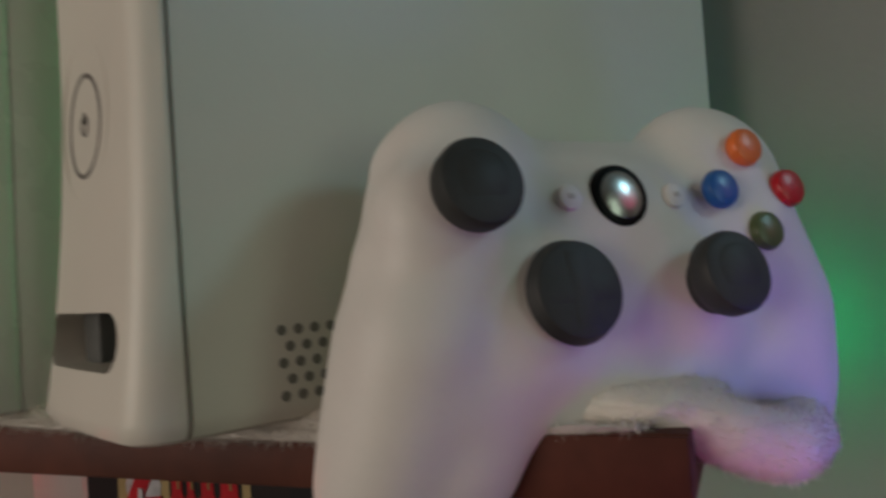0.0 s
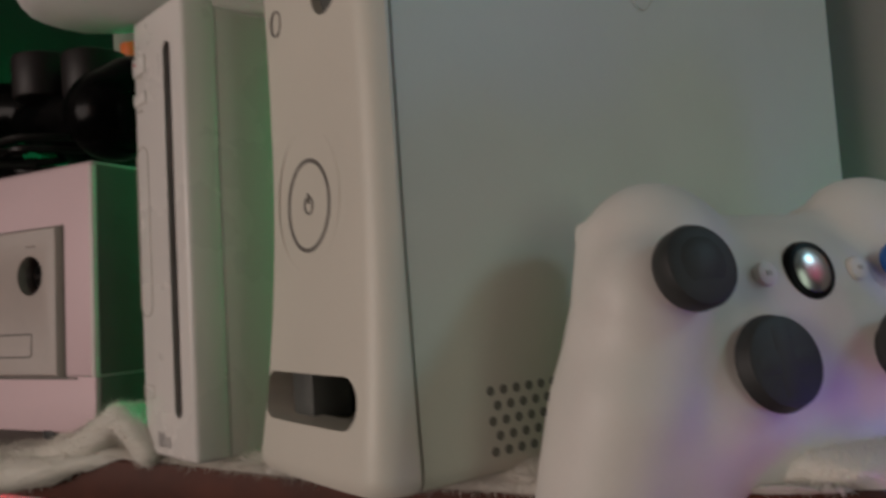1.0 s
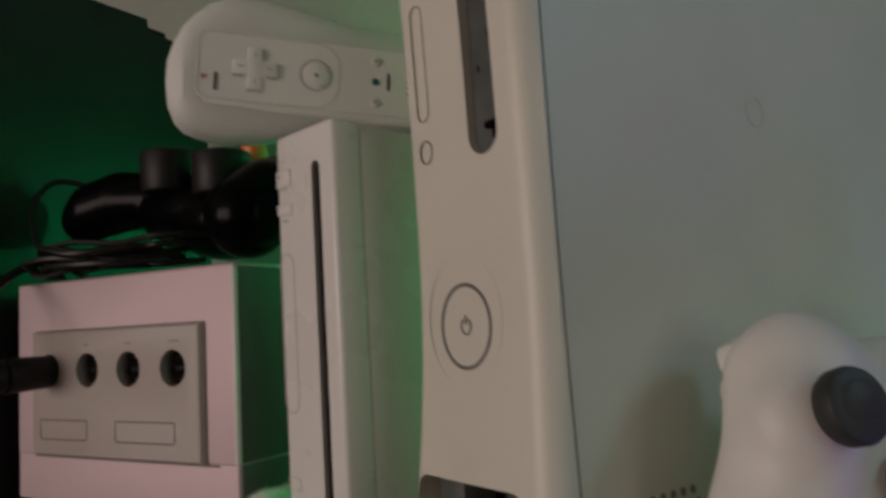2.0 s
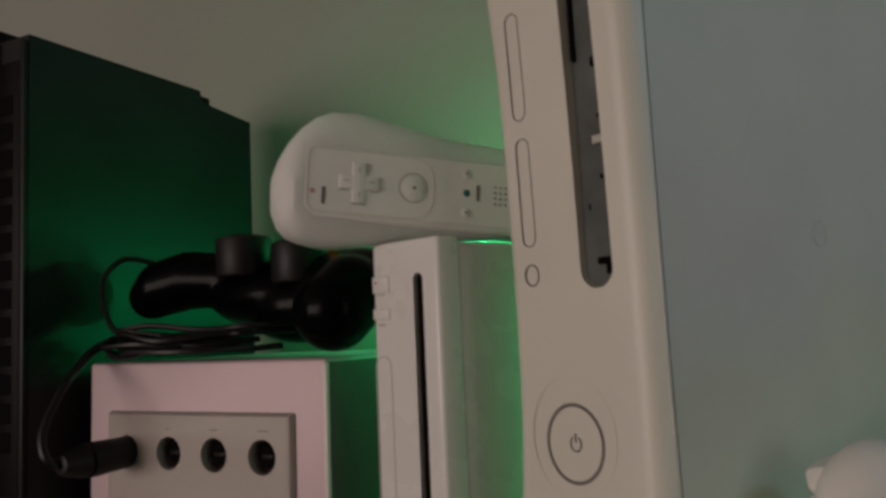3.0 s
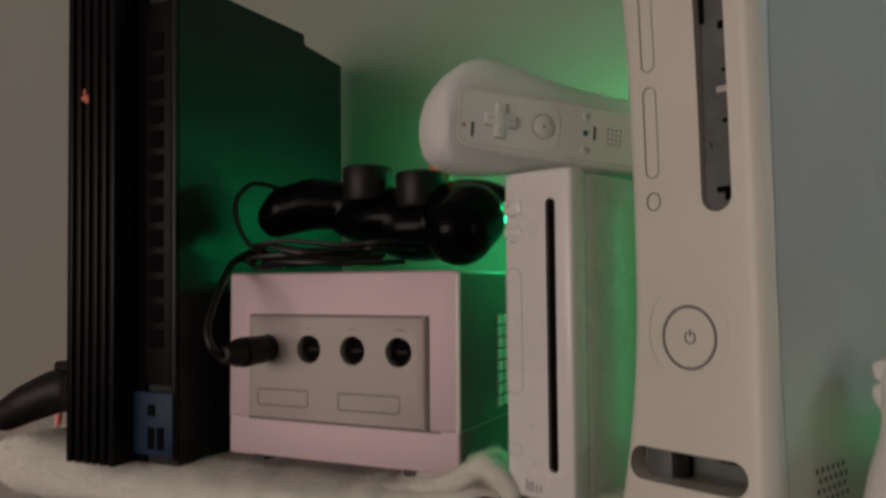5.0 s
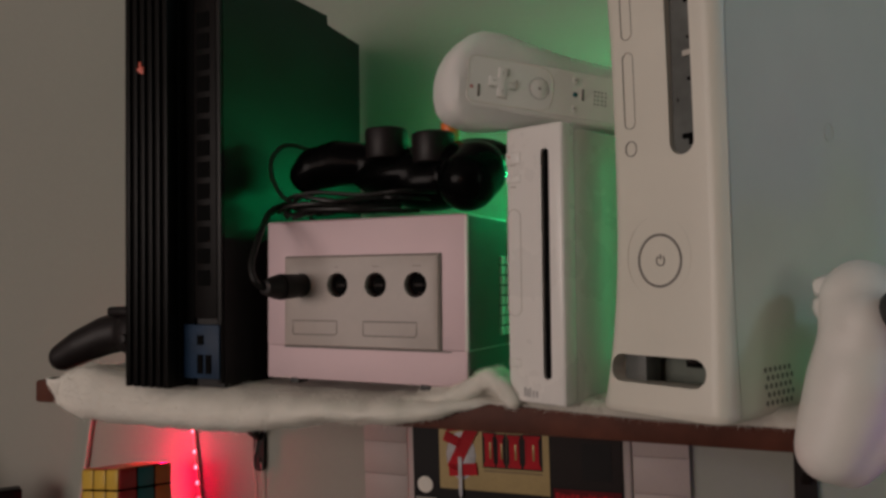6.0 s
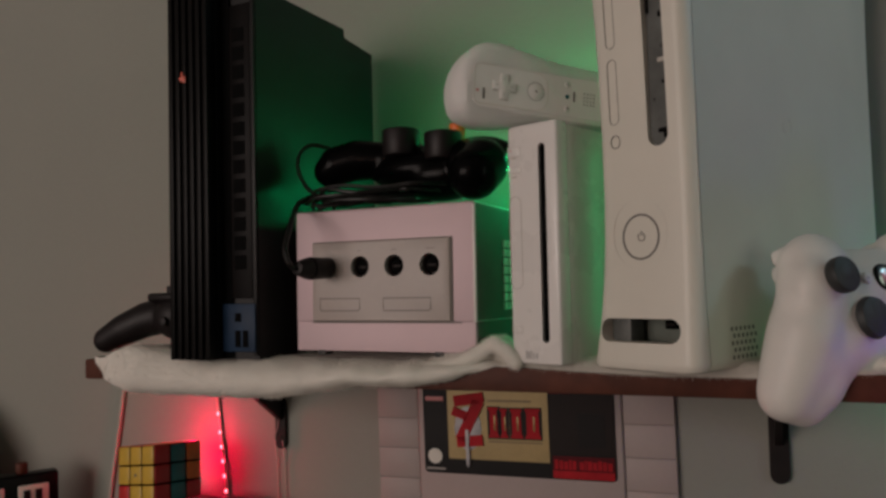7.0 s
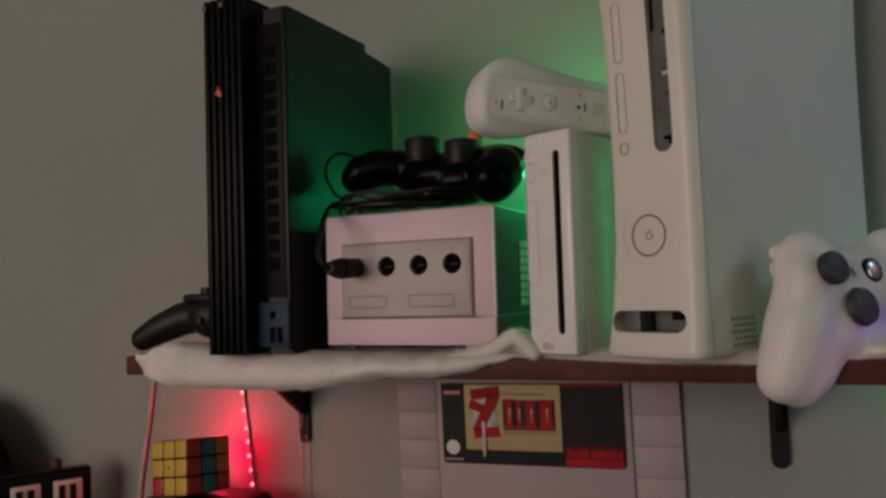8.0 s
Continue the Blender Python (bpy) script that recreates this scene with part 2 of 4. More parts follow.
def band(outline, width, depth, thick=0.0006):
    """A thin raised line along a closed outline of (x, z); depth(x, z) is the y of the surface."""
    bm = bmesh.new()
    n = len(outline)
    cx, cz = sum(p[0] for p in outline) / n, sum(p[1] for p in outline) / n
    rows = []
    for k, (x, z) in enumerate(outline):
        (xa, za), (xb, zb) = outline[k - 1], outline[(k + 1) % n]
        tx, tz = xb - xa, zb - za
        ln = math.hypot(tx, tz) or 1
        nx, nz = tz / ln * width / 2, -tx / ln * width / 2
        rows.append([bm.verts.new((x + s * nx, depth(x, z) - d, z + s * nz)) for s, d in ((1, -0.0003), (1, thick), (-1, thick), (-1, -0.0003))])
    for k in range(n):
        a, b = rows[k], rows[(k + 1) % n]
        for j in range(4):
            bm.faces.new((a[j], a[(j + 1) % 4], b[(j + 1) % 4], b[j]))
    bmesh.ops.recalc_face_normals(bm, faces=bm.faces)
    return bm


def tube(points, r, n=8, sub=6):
    """A round tube along a smooth line through the points."""
    pts = [Vector(p) for p in points]
    line = []
    for k in range(len(pts) - 1):
        p0, p1, p2, p3 = pts[max(k - 1, 0)], pts[k], pts[k + 1], pts[min(k + 2, len(pts) - 1)]
        for j in range(sub):
            t = j / sub
            line.append(0.5 * (2 * p1 + (p2 - p0) * t + (2 * p0 - 5 * p1 + 4 * p2 - p3) * t * t + (3 * p1 - p0 - 3 * p2 + p3) * t ** 3))
    line.append(pts[-1])
    rings = []
    for k, p in enumerate(line):
        d = line[min(k + 1, len(line) - 1)] - line[max(k - 1, 0)]
        q = d.to_track_quat("Z", "Y")
        if not rings:
            side = q @ Vector((1, 0, 0))
        side = (side - d.normalized() * side.dot(d.normalized())).normalized()
        up = d.normalized().cross(side)
        rings.append([p + r * (math.cos(a) * side + math.sin(a) * up) for a in (math.tau * j / n for j in range(n))])
    return loft(rings)


def blob(balls, voxel=0.0016, rounds=6):
    """One smooth skin over ellipsoids (centre, radii) and chains of (centre, radius) points."""
    bm = bmesh.new()
    for ball in balls:
        if ball[0] == "chain":
            row = ball[1]
            flat = ball[2] if len(ball) > 2 else (1, 1, 1)
            for (p, r), (q, s) in zip(row, row[1:]):
                p, q = Vector(p), Vector(q)
                k = max(2, int((q - p).length / (0.22 * min(r, s))))
                for j in range(k + 1):
                    t = j / k
                    m = Matrix.Translation(p.lerp(q, t)) @ Matrix.Diagonal((*(((r + (s - r) * t) * f) for f in flat), 1))
                    bmesh.ops.create_icosphere(bm, subdivisions=3, radius=1.0, matrix=m)
        else:
            centre, radii = ball[0], ball[1]
            turn = Euler([radians(a) for a in ball[2]]).to_matrix().to_4x4() if len(ball) > 2 else Matrix.Identity(4)
            bmesh.ops.create_icosphere(bm, subdivisions=4, radius=1.0, matrix=Matrix.Translation(centre) @ turn @ Matrix.Diagonal((*radii, 1)))
    me = bpy.data.meshes.new("raw")
    bm.to_mesh(me)
    bm.free()
    ob = bpy.data.objects.new("raw", me)
    scene.collection.objects.link(ob)
    mod = ob.modifiers.new("skin", "REMESH")
    mod.mode, mod.voxel_size = "VOXEL", voxel
    done = bpy.data.meshes.new_from_object(ob.evaluated_get(bpy.context.evaluated_depsgraph_get()))
    bpy.data.objects.remove(ob)
    out = bmesh.new()
    out.from_mesh(done)
    for _ in range(rounds):
        bmesh.ops.smooth_vert(out, verts=out.verts, factor=0.5, use_axis_x=True, use_axis_y=True, use_axis_z=True)
    return out


def cut(ob, cutters):
    """Takes the bmeshes away from the mesh of ob; the cut walls take its second material where it has one."""
    for bm in cutters:
        me = bpy.data.meshes.new("cutter")
        bm.to_mesh(me)
        bm.free()
        tool = bpy.data.objects.new("cutter", me)
        scene.collection.objects.link(tool)
        tool.matrix_world = Matrix.Identity(4)
        keep, up = ob.matrix_basis.copy(), ob.parent
        ob.parent, ob.matrix_basis = None, Matrix.Identity(4)
        mod = ob.modifiers.new("cut", "BOOLEAN")
        mod.operation, mod.object, mod.solver = "DIFFERENCE", tool, "EXACT"
        done = bpy.data.meshes.new_from_object(ob.evaluated_get(bpy.context.evaluated_depsgraph_get()))
        ob.modifiers.clear()
        done.materials.clear()
        for mat in ob.data.materials:
            done.materials.append(mat)
        ob.data = done
        ob.parent, ob.matrix_basis = up, keep
        bpy.data.objects.remove(tool)
    ob.data.shade_smooth()
    ob.data.set_sharp_from_angle(angle=radians(35))
    return ob

# ---- the room ----
TOP, UNDER, DEEP = 1.3475, 1.3310, 0.225
HOME = pose(-0.593, 0.127, 0, 0, 0, 5)  # x along the shelf from its left end, y from its front edge to the wall


def wall(name, bm, material, label, category):
    ob = structure(name, bm, material, label, category)
    ob.matrix_basis = HOME
    return ob


wall("wall_north", box(-2.6, 2.4, DEEP, DEEP + 0.12, 0, 2.45), WALL, "warm grey painted wall behind the shelf", "wall")
south = bmesh.new()
for x0, x1, z0, z1 in ((-2.72, -2.20, 0, 2.45), (0.47, 2.52, 0, 2.45), (-2.20, 0.47, 0, 0.95), (-2.20, 0.47, 2.25, 2.45)):
    add_box(south, x0, x1, -3.32, -3.2, z0, z1)
wall("wall_south", south, SIDEWALL, "plain unseen wall with an added curtained window", "wall")
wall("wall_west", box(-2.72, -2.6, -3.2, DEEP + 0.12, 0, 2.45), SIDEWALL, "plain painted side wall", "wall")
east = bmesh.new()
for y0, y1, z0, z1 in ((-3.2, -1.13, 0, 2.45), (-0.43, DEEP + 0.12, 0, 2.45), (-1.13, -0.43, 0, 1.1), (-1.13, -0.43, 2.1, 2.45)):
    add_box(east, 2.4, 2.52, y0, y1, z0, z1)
wall("wall_east", east, SIDEWALL, "plain unseen side wall with an added window opening", "wall")
wall("floor", box(-2.72, 2.52, -3.32, DEEP + 0.12, -0.1, 0), FLOOR, "dark brown carpeted floor", "floor")
wall("ceiling", box(-2.72, 2.52, -3.32, DEEP + 0.12, 2.45, 2.55), CEIL, "unseen ceiling greyed to cut bounced light", "ceiling")


def curtain(x0, x1, z0, z1, waves):
    """A cloth hanging in folds across an opening."""
    bm = bmesh.new()
    rows = []
    for k in range(waves * 6 + 1):
        t = k / (waves * 6)
        rows.append([bm.verts.new((x0 + (x1 - x0) * t, 0.015 * math.sin(t * waves * math.tau), z)) for z in (z0, z1)])
    for a, b in zip(rows, rows[1:]):
        bm.faces.new((a[0], b[0], b[1], a[1]))
    bmesh.ops.solidify(bm, geom=bm.faces[:], thickness=0.002)
    return bm


# unseen openings added behind the two area lamps; the curtains pass no light
tagged(part("unseen_window_1", curtain(-2.23, 0.50, 0.91, 2.29, 24), PINKCLOTH, at=HOME @ pose(0, -3.25, 0)), "added unseen window covered by a pale pink curtain", "window", kind="structure")
tagged(part("unseen_window_2", curtain(-0.38, 0.38, 1.06, 2.14, 8), CLOTH, at=HOME @ pose(2.46, -0.78, 0, 0, 0, 90)), "added unseen window covered by a dull green curtain", "window", kind="structure")

# ---- the shelf and its brackets ----
shelf = part("shelf", box(-0.0055, 0.6095, 0, DEEP - 0.0008, UNDER, TOP, 0.0012), WOOD, at=HOME)
part("edge_band", box(-0.0049, 0.6089, -0.0007, 0.0004, UNDER + 0.0008, TOP - 0.0008, 0.0002), WOOD, shelf, "dark brown edge band")
tagged(shelf, "dark reddish brown wooden wall shelf", "shelf")


def bracket(x, low, w, rim):
    """An iron shelf bracket: wall leg with a round end, arm under the shelf, and a gusset between them."""
    b = thing("shelf_bracket", HOME @ pose(x, DEEP, UNDER), "dark iron bracket screwed to the wall under the shelf", "bracket", "brackets under the shelf")
    h = low - UNDER
    outline = [(-w, -0.001), (w, -0.001), (w, h + w)] + [(w * math.cos(a), h + w + w * math.sin(a)) for a in (-math.pi * k / 8 for k in range(1, 8))] + [(-w, h + w)]
    part("wall_leg", prism(outline, -0.005, -0.0005), BRACKETM, b)
    part("arm", box(-w, w, -0.165, -0.006, -0.005, -0.0006, 0.001), BRACKETM, b)
    part("gusset", loft([[(s, y, z) for y, z in ((-0.006, -0.0055), (-0.100, -0.0055), (-0.096, -0.0080), (-0.050, -0.040), (-0.006, -0.070))] for s in (-0.003, 0.003)]), BRACKETM, b)
    if rim:
        part("rim", tube([(-0.002, -0.006, -0.02), (-0.002, -0.0062, h + 0.030), (-0.0030, -0.0062, h + 0.022), (-0.0048, -0.006, h + 0.017)], 0.0007, 6, 4), PANELGREY, b, "pale rim line")
    for z in (h + 0.012,) if rim else ():
        part("screw", rod((0, -0.0062, z), (0, -0.004, z), 0.0030, n=12, bevel=0.0008), BRACKETM, b)
    return b


bracket(0.5370, 1.2283, 0.0080, False)
bracket(0.0400, 1.2300, 0.0062, True)

# ---- fleece over the shelf ----
fleece = thing("fleece_cloth", HOME, "fluffy white fleece cloth spread over the shelf", "cloth")
SX = (0.007, 0.013, 0.028, 0.046, 0.080, 0.170, 0.250, 0.305, 0.332, 0.350, 0.361, 0.369, 0.378, 0.392, 0.45, 0.55, 0.585, 0.599)
HANG = (0.010, 0.016, 0.022, 0.026, 0.027, 0.0275, 0.0180, 0.0130, 0.0095, 0.004, 0.0, 0.0, 0.0, 0.0015, 0.004, 0.005, 0.003, 0.0)
OUT = (0.000, 0.003, 0.010, 0.016, 0.022, 0.028, 0.030, 0.024, 0.015, 0.006, 0.003, 0.002, 0.003, 0.004, 0.006, 0.005, -0.003, -0.006)
RISE = (0.000, 0.002, 0.008, 0.011, 0.007, 0.002, 0.0015, 0.002, 0.004, 0.005, 0.004, 0.003, 0.003, 0.003, 0.0040, 0.004, 0.002, 0.001)


def fleece_rings():
    rings = []
    for k in range(221):
        x = 0.007 + 0.592 * k / 220
        h, o, r = (float(np.interp(x, SX, row)) for row in (HANG, OUT, RISE))
        base = TOP + 0.0006
        low = TOP - h
        pts = [(0.215, base), (0.215, base + 0.003), (0.15, base + 0.0032), (0.07, base + min(r, 0.0045)), (0.020, base + r)]
        for j in range(1, 12):
            a = math.pi * j / 12
            pts.append((0.006 * math.cos(a / 2) - o * math.sin(a) ** 0.8, base + (r - h) / 2 + (r + h) / 2 * math.cos(a)))
        pts += [(-0.0012 if h else 0.001, base + 0.0002 if h else base), (0.004, base), (0.07, base), (0.15, base)]
        out = []
        for y, z in pts:
            wob = noise.noise(Vector((x * 26, y * 26, z * 26))) * 0.0028 + noise.noise(Vector((x * 75 + 5, y * 60, z * 60))) * 0.0016
            grow = 0.0 if y > 0.05 or z <= base and y > -0.002 else 1.0
            out.append((x, y - wob * grow * 0.8, z + wob * grow))
        rings.append(out)
    return rings


sheet = part("sheet", loft(fleece_rings()), FLEECE, fleece)
ridge = part("fold", blob([("chain", [((0.296, -0.004, 1.3415), 0.0075), ((0.322, 0.000, 1.3455), 0.0070), ((0.338, 0.001, 1.3500), 0.0062), ((0.3505, 0.001, 1.3570), 0.0058), ((0.3605, 0.000, 1.3635), 0.0056), ((0.3690, -0.001, 1.3580), 0.0055), ((0.3755, -0.001, 1.3505), 0.0055)]),
                           ("chain", [((0.3400, 0.020, 1.3510), 0.0060), ((0.3600, 0.022, 1.3620), 0.0060), ((0.3720, 0.020, 1.3500), 0.0055)]),
                           ("chain", [((0.3180, 0.010, 1.3475), 0.0085), ((0.3350, 0.012, 1.3515), 0.0100), ((0.3500, 0.013, 1.3560), 0.0095), ((0.3600, 0.010, 1.3590), 0.0080), ((0.3690, 0.010, 1.3540), 0.0070)])], 0.0018, 5), FLEECE, fleece, "raised fold between two consoles")
drape = part("fold", blob([("chain", [((0.535, 0.006, 1.3495), 0.0035), ((0.560, 0.006, 1.3510), 0.0042), ((0.584, 0.008, 1.3518), 0.0054), ((0.603, 0.012, 1.3500), 0.0070), ((0.616, 0.018, 1.3440), 0.0085), ((0.628, 0.030, 1.3385), 0.0092), ((0.634, 0.055, 1.3360), 0.0092), ((0.632, 0.085, 1.3400), 0.0085)]),
                           ((0.600, 0.045, 1.3520), (0.018, 0.045, 0.0060))], 0.0022, 5), FLEECE, fleece, "loose fold at the shelf end")


def pile(surfaces, count, length, seed, keep):
    """Short fibres standing off the cloth, in one mesh."""
    rng = random.Random(seed)
    verts, faces = [], []
    for me in surfaces:
        polys = [(p.center.copy(), p.normal.copy(), p.area) for p in me.polygons if keep(p.center)]
        total = sum(a for _, _, a in polys)
        for c, n, a in polys:
            want = count * a / total
            for _ in range(int(want) + (rng.random() < want % 1)):
                side = n.orthogonal().normalized()
                other = n.cross(side)
                s = math.sqrt(a) * 0.6
                p = c + side * rng.uniform(-s, s) + other * rng.uniform(-s, s) - n * 0.0004
                d = (n + side * rng.gauss(0, 0.8) + other * rng.gauss(0, 0.8)).normalized()
                w = Vector((rng.gauss(0, 1), rng.gauss(0, 1), rng.gauss(0, 1))).cross(d).normalized() * 0.00011
                ln = length * rng.uniform(0.4, 1.2)
                bend = Vector((rng.gauss(0, 1), rng.gauss(0, 1), rng.gauss(0, 1))) * ln * 0.25
                i = len(verts)
                verts += [p - w, p + w, p + d * ln * 0.6 + bend * 0.4 + w * 0.7, p + d * ln * 0.6 + bend * 0.4 - w * 0.7, p + d * ln + bend]
                faces += [(i, i + 1, i + 2, i + 3), (i + 3, i + 2, i + 4)]
    me = bpy.data.meshes.new("pile")
    me.from_pydata([tuple(v) for v in verts], [], faces)
    me.materials.append(FLEECE)
    return me


hair = new("fluff", pile([sheet.data], 90000, 0.0026, 3, lambda c: c.y < 0.07 and c.z > TOP - 0.04))
hair.parent = fleece
tagged(hair, "short fluffy pile of the fleece", kind="stuff")
hair = new("fluff", pile([sheet.data], 20000, 0.0030, 8, lambda c: c.x > 0.38 and c.y < 0.012))
hair.parent = fleece
tagged(hair, "loose frayed fibres along the edge of the fleece", kind="stuff")
hair = new("fluff", pile([ridge.data], 12000, 0.0026, 5, lambda c: True))
hair.parent = fleece
tagged(hair, "short fluffy pile of the raised fold", kind="stuff")
hair = new("fluff", pile([drape.data], 26000, 0.0022, 4, lambda c: True))
hair.parent = fleece
tagged(hair, "short fluffy pile of the fold", kind="stuff")

# ---- the tall white console with a curved face ----
XZ = 0.309


def waist(z):
    s = (z - 0.15) / 0.15
    a = abs(s) ** 3
    q = (z - 0.105) / (0.105 if z < 0.105 else 0.205)
    return -0.0308 - 0.0072 * a, 0.0365 + 0.0025 * a, -0.0150 + 0.0070 * max(0, 1 - q * q)


def levels(n=26):
    rows = [(0.0, 0.0045), (0.0012, 0.0018), (0.0035, 0.0004), (0.006, 0.0)]
    rows += [(0.006 + (XZ - 0.012) * k / n, 0.0) for k in range(1, n)]
    return rows + [(XZ - 0.006, 0), (XZ - 0.0035, 0.0004), (XZ - 0.0012, 0.0018), (XZ, 0.0045)]


def face_rings(r=0.0085, y_back=-0.0006):
    rings = []
    for z, i in levels():
        l, rt, f = waist(z)
        l, rt, f = l + i, rt - i, f + i
        ring = [(rt, y_back, z)]
        ring += [(rt - r + r * math.cos(a), min(f + r - r * math.sin(a), y_back - 0.0002 * (6 - k)), z) for k, a in enumerate(math.pi / 2 * k / 6 for k in range(7))]
        ring += [(l + (rt - l) * t, f - 0.0008 * math.sin(math.pi * t), z) for t in (0.72, 0.58, 0.42, 0.28)]
        ring += [(l + r - r * math.sin(a), min(f + r - r * math.cos(a), y_back - 0.0002 * k), z) for k, a in enumerate(math.pi / 2 * k / 6 for k in range(7))]
        ring.append((l, y_back, z))
        rings.append(ring)
    return rings


def body_rings(r=0.006, y0=0.0006, y1=0.247):
    rings = []
    for z, i in levels():
        l, rt, _ = waist(z)
        l, rt, b = l + i + 0.0004, rt - i - 0.0004, y1 - i
        ring = [(l, y0, z), (rt, y0, z)] + [(rt, y0 + (y1 - y0) * t, z) for t in (0.2, 0.5, 0.8)]
        ring += [(rt - r + r * math.cos(a), b - r + r * math.sin(a), z) for a in (math.pi / 2 * k / 4 for k in range(5))]
        ring += [(l + r - r * math.sin(a), b - r + r * math.cos(a), z) for a in (math.pi / 2 * k / 4 for k in range(5))]
        ring += [(l, y0 + (y1 - y0) * t, z) for t in (0.8, 0.5, 0.2)]
        rings.append(ring)
    return rings


tower = thing("game_console", pose(-0.1273, 0.1560, 1.3489, 0.3, -0.3, -23.2), "tall white game console with a curved face standing upright", "game console")
on_face = lambda x, z: waist(z)[2] - 0.0007
SLOT, PORT, EJECT = capsule(0.0155, 0.2004, 0.0138, 0.132), capsule(-0.0014, 0.0244, 0.0580, 0.0146), capsule(-0.0180, 0.263, 0.0072, 0.026)
faceplate = part("faceplate", loft(face_rings()), XWHITE, tower, "white curved faceplate")
cut(faceplate, [prism(SLOT, -0.03, 0.02), prism(PORT, -0.03, 0.02), prism(EJECT, -0.03, 0.02)])
hull = part("body", loft(body_rings()), XWHITE, tower)
cut(hull, [box(0.0065, 0.0230, -0.01, 0.020, 0.128, 0.270), box(-0.029, 0.0285, -0.01, 0.022, 0.015, 0.036), box(-0.024, -0.014, -0.01, 0.014, 0.245, 0.28)])
part("drive_bay", box(0.0088, 0.0222, -0.0058, -0.0008, 0.1345, 0.2665), METAL, tower, "bare grey metal behind the missing tray front")
for z, w, h in ((0.1720, 0.0036, 0.0016), (0.1935, 0.0034, 0.0014), (0.2120, 0.0046, 0.0034), (0.2330, 0.0038, 0.0014), (0.2480, 0.0030, 0.0022)):
    part("drive_clip", box(0.0220 - w, 0.0221, -0.0068, -0.0057, z, z + h, 0.0003), VOID, tower)
part("drive_lever", box(0.0090, 0.0108, -0.0072, -0.0057, 0.2160, 0.2440, 0.0004), VOID, tower, "black plastic lever")
part("drive_lever", box(0.0090, 0.0138, -0.0074, -0.0057, 0.2410, 0.2480, 0.0004), VOID, tower)
part("drive_tab", box(0.0160, 0.0220, -0.0070, -0.0057, 0.1845, 0.1875, 0.0004), LINE, tower, "small pale metal tab")
part("drive_clip", box(0.0120, 0.0126, -0.0062, -0.0057, 0.1620, 0.1640), LABELBROWN, tower)
part("drive_foot", box(0.0150, 0.0220, -0.0074, -0.0057, 0.1425, 0.1450, 0.0004), VOID, tower)
part("drive_foot", box(0.0186, 0.0221, -0.0074, -0.0057, 0.1390, 0.1426, 0.0004), VOID, tower)
part("port_recess", box(-0.0288, 0.0283, 0.0150, 0.0215, 0.0152, 0.0358), PORTDARK, tower)
part("port_door", box(-0.0272, -0.0135, -0.004, 0.010, 0.0156, 0.0350, 0.0008), METAL, tower, "half open grey port door")
for x in (0.0000, 0.0165):
    p = part("socket", box(x, x + 0.0088, 0.0125, 0.0149, 0.0240, 0.0295, 0.0006), VOID, tower, "black controller socket")
    part("tongue", box(x + 0.0015, x + 0.0073, 0.0116, 0.0124, 0.0262, 0.0274), LABELBROWN, p)
halo = [(-0.0004 + 0.0195 * math.cos(a), 0.083 + 0.0215 * math.sin(a)) for a in (math.tau * k / 48 for k in range(48))]
part("halo_rim", band(halo, 0.0005, on_face, 0.00004), FAINT, tower)
ring = [(0.0006 + 0.0128 * math.cos(a), 0.081 + 0.0134 * math.sin(a)) for a in (math.tau * k / 48 for k in range(48))]
power = part("power_button", band(ring, 0.0013, on_face, 0.0002), GROOVE, tower, "round power button outlined by a dark ring")
arc = [(0.0012 + 0.0024 * math.cos(a), on_face(0, 0.081) - 0.0003, 0.081 + 0.0026 * math.sin(a)) for a in (math.radians(125 + 290 * k / 20) for k in range(21))]
part("power_mark", tube(arc, 0.00032, 6, 1), GROOVE, power)
part("power_mark", tube([(0.0012, on_face(0, 0.081) - 0.0003, 0.0815), (0.0012, on_face(0, 0.081) - 0.0003, 0.0845)], 0.00032, 6, 2), GROOVE, power)
for cz, h in ((0.1725, 0.041), (0.2208, 0.0415)):
    part("memory_slot", band(capsule(-0.0155, cz, 0.0068, h), 0.00034, on_face, 0.00012), GROOVE, tower, "outlined memory slot door")
part("sync_button", band(capsule(-0.0154, 0.1412, 0.0068, 0.0078), 0.0005, on_face, 0.0002), GROOVE, tower, "small round outlined button")
for k in range(5):
    for j in range(6):
        y, z = 0.0253 + 0.0049 * j + (0.0022 if k % 2 else 0), 0.0241 - 0.0042 * k
        rt = waist(z)[1] - 0.0004
        part("vent_hole", rod((rt - 0.002, y, z), (rt + 0.00015, y, z), 0.00145, n=8), HOLE, tower)
mark = [(0.0055 * math.cos(a), 0.0055 * math.sin(a)) for a in (math.tau * k / 32 for k in range(32))]
rows = []
for cy, cz in mark:
    rows.append((0.0366, 0.108 + cy, 0.154 + cz))
part("emblem", tube(rows + [rows[0]], 0.00016, 5, 1), FAINT, tower, "faint round moulded emblem")

# ---- the small white console ----
slim = thing("game_console", pose(-0.2021, 0.1540, 1.3503, 0, 0.2, -16.3), "slim white game console standing upright beside the tall one", "game console")
part("body", box(-0.0199, 0.0189, 0.0122, 0.215, 0, 0.1565, 0.0016, 3), WWHITE, slim)
case = part("front_bezel", box(-0.0203, 0.0192, 0, 0.0128, 0, 0.1583, 0.0018, 3), WWHITE, slim, "white front bezel a step higher than the body")
cut(case, [prism(capsule(0.0075, 0.0793, 0.0056, 0.130), -0.01, 0.015)])
part("slot_lining", prism(capsule(0.0075, 0.0793, 0.0053, 0.1297), 0.0022, 0.0120), VOID, slim, "dark disc slot")
flat = lambda x, z: 0.0
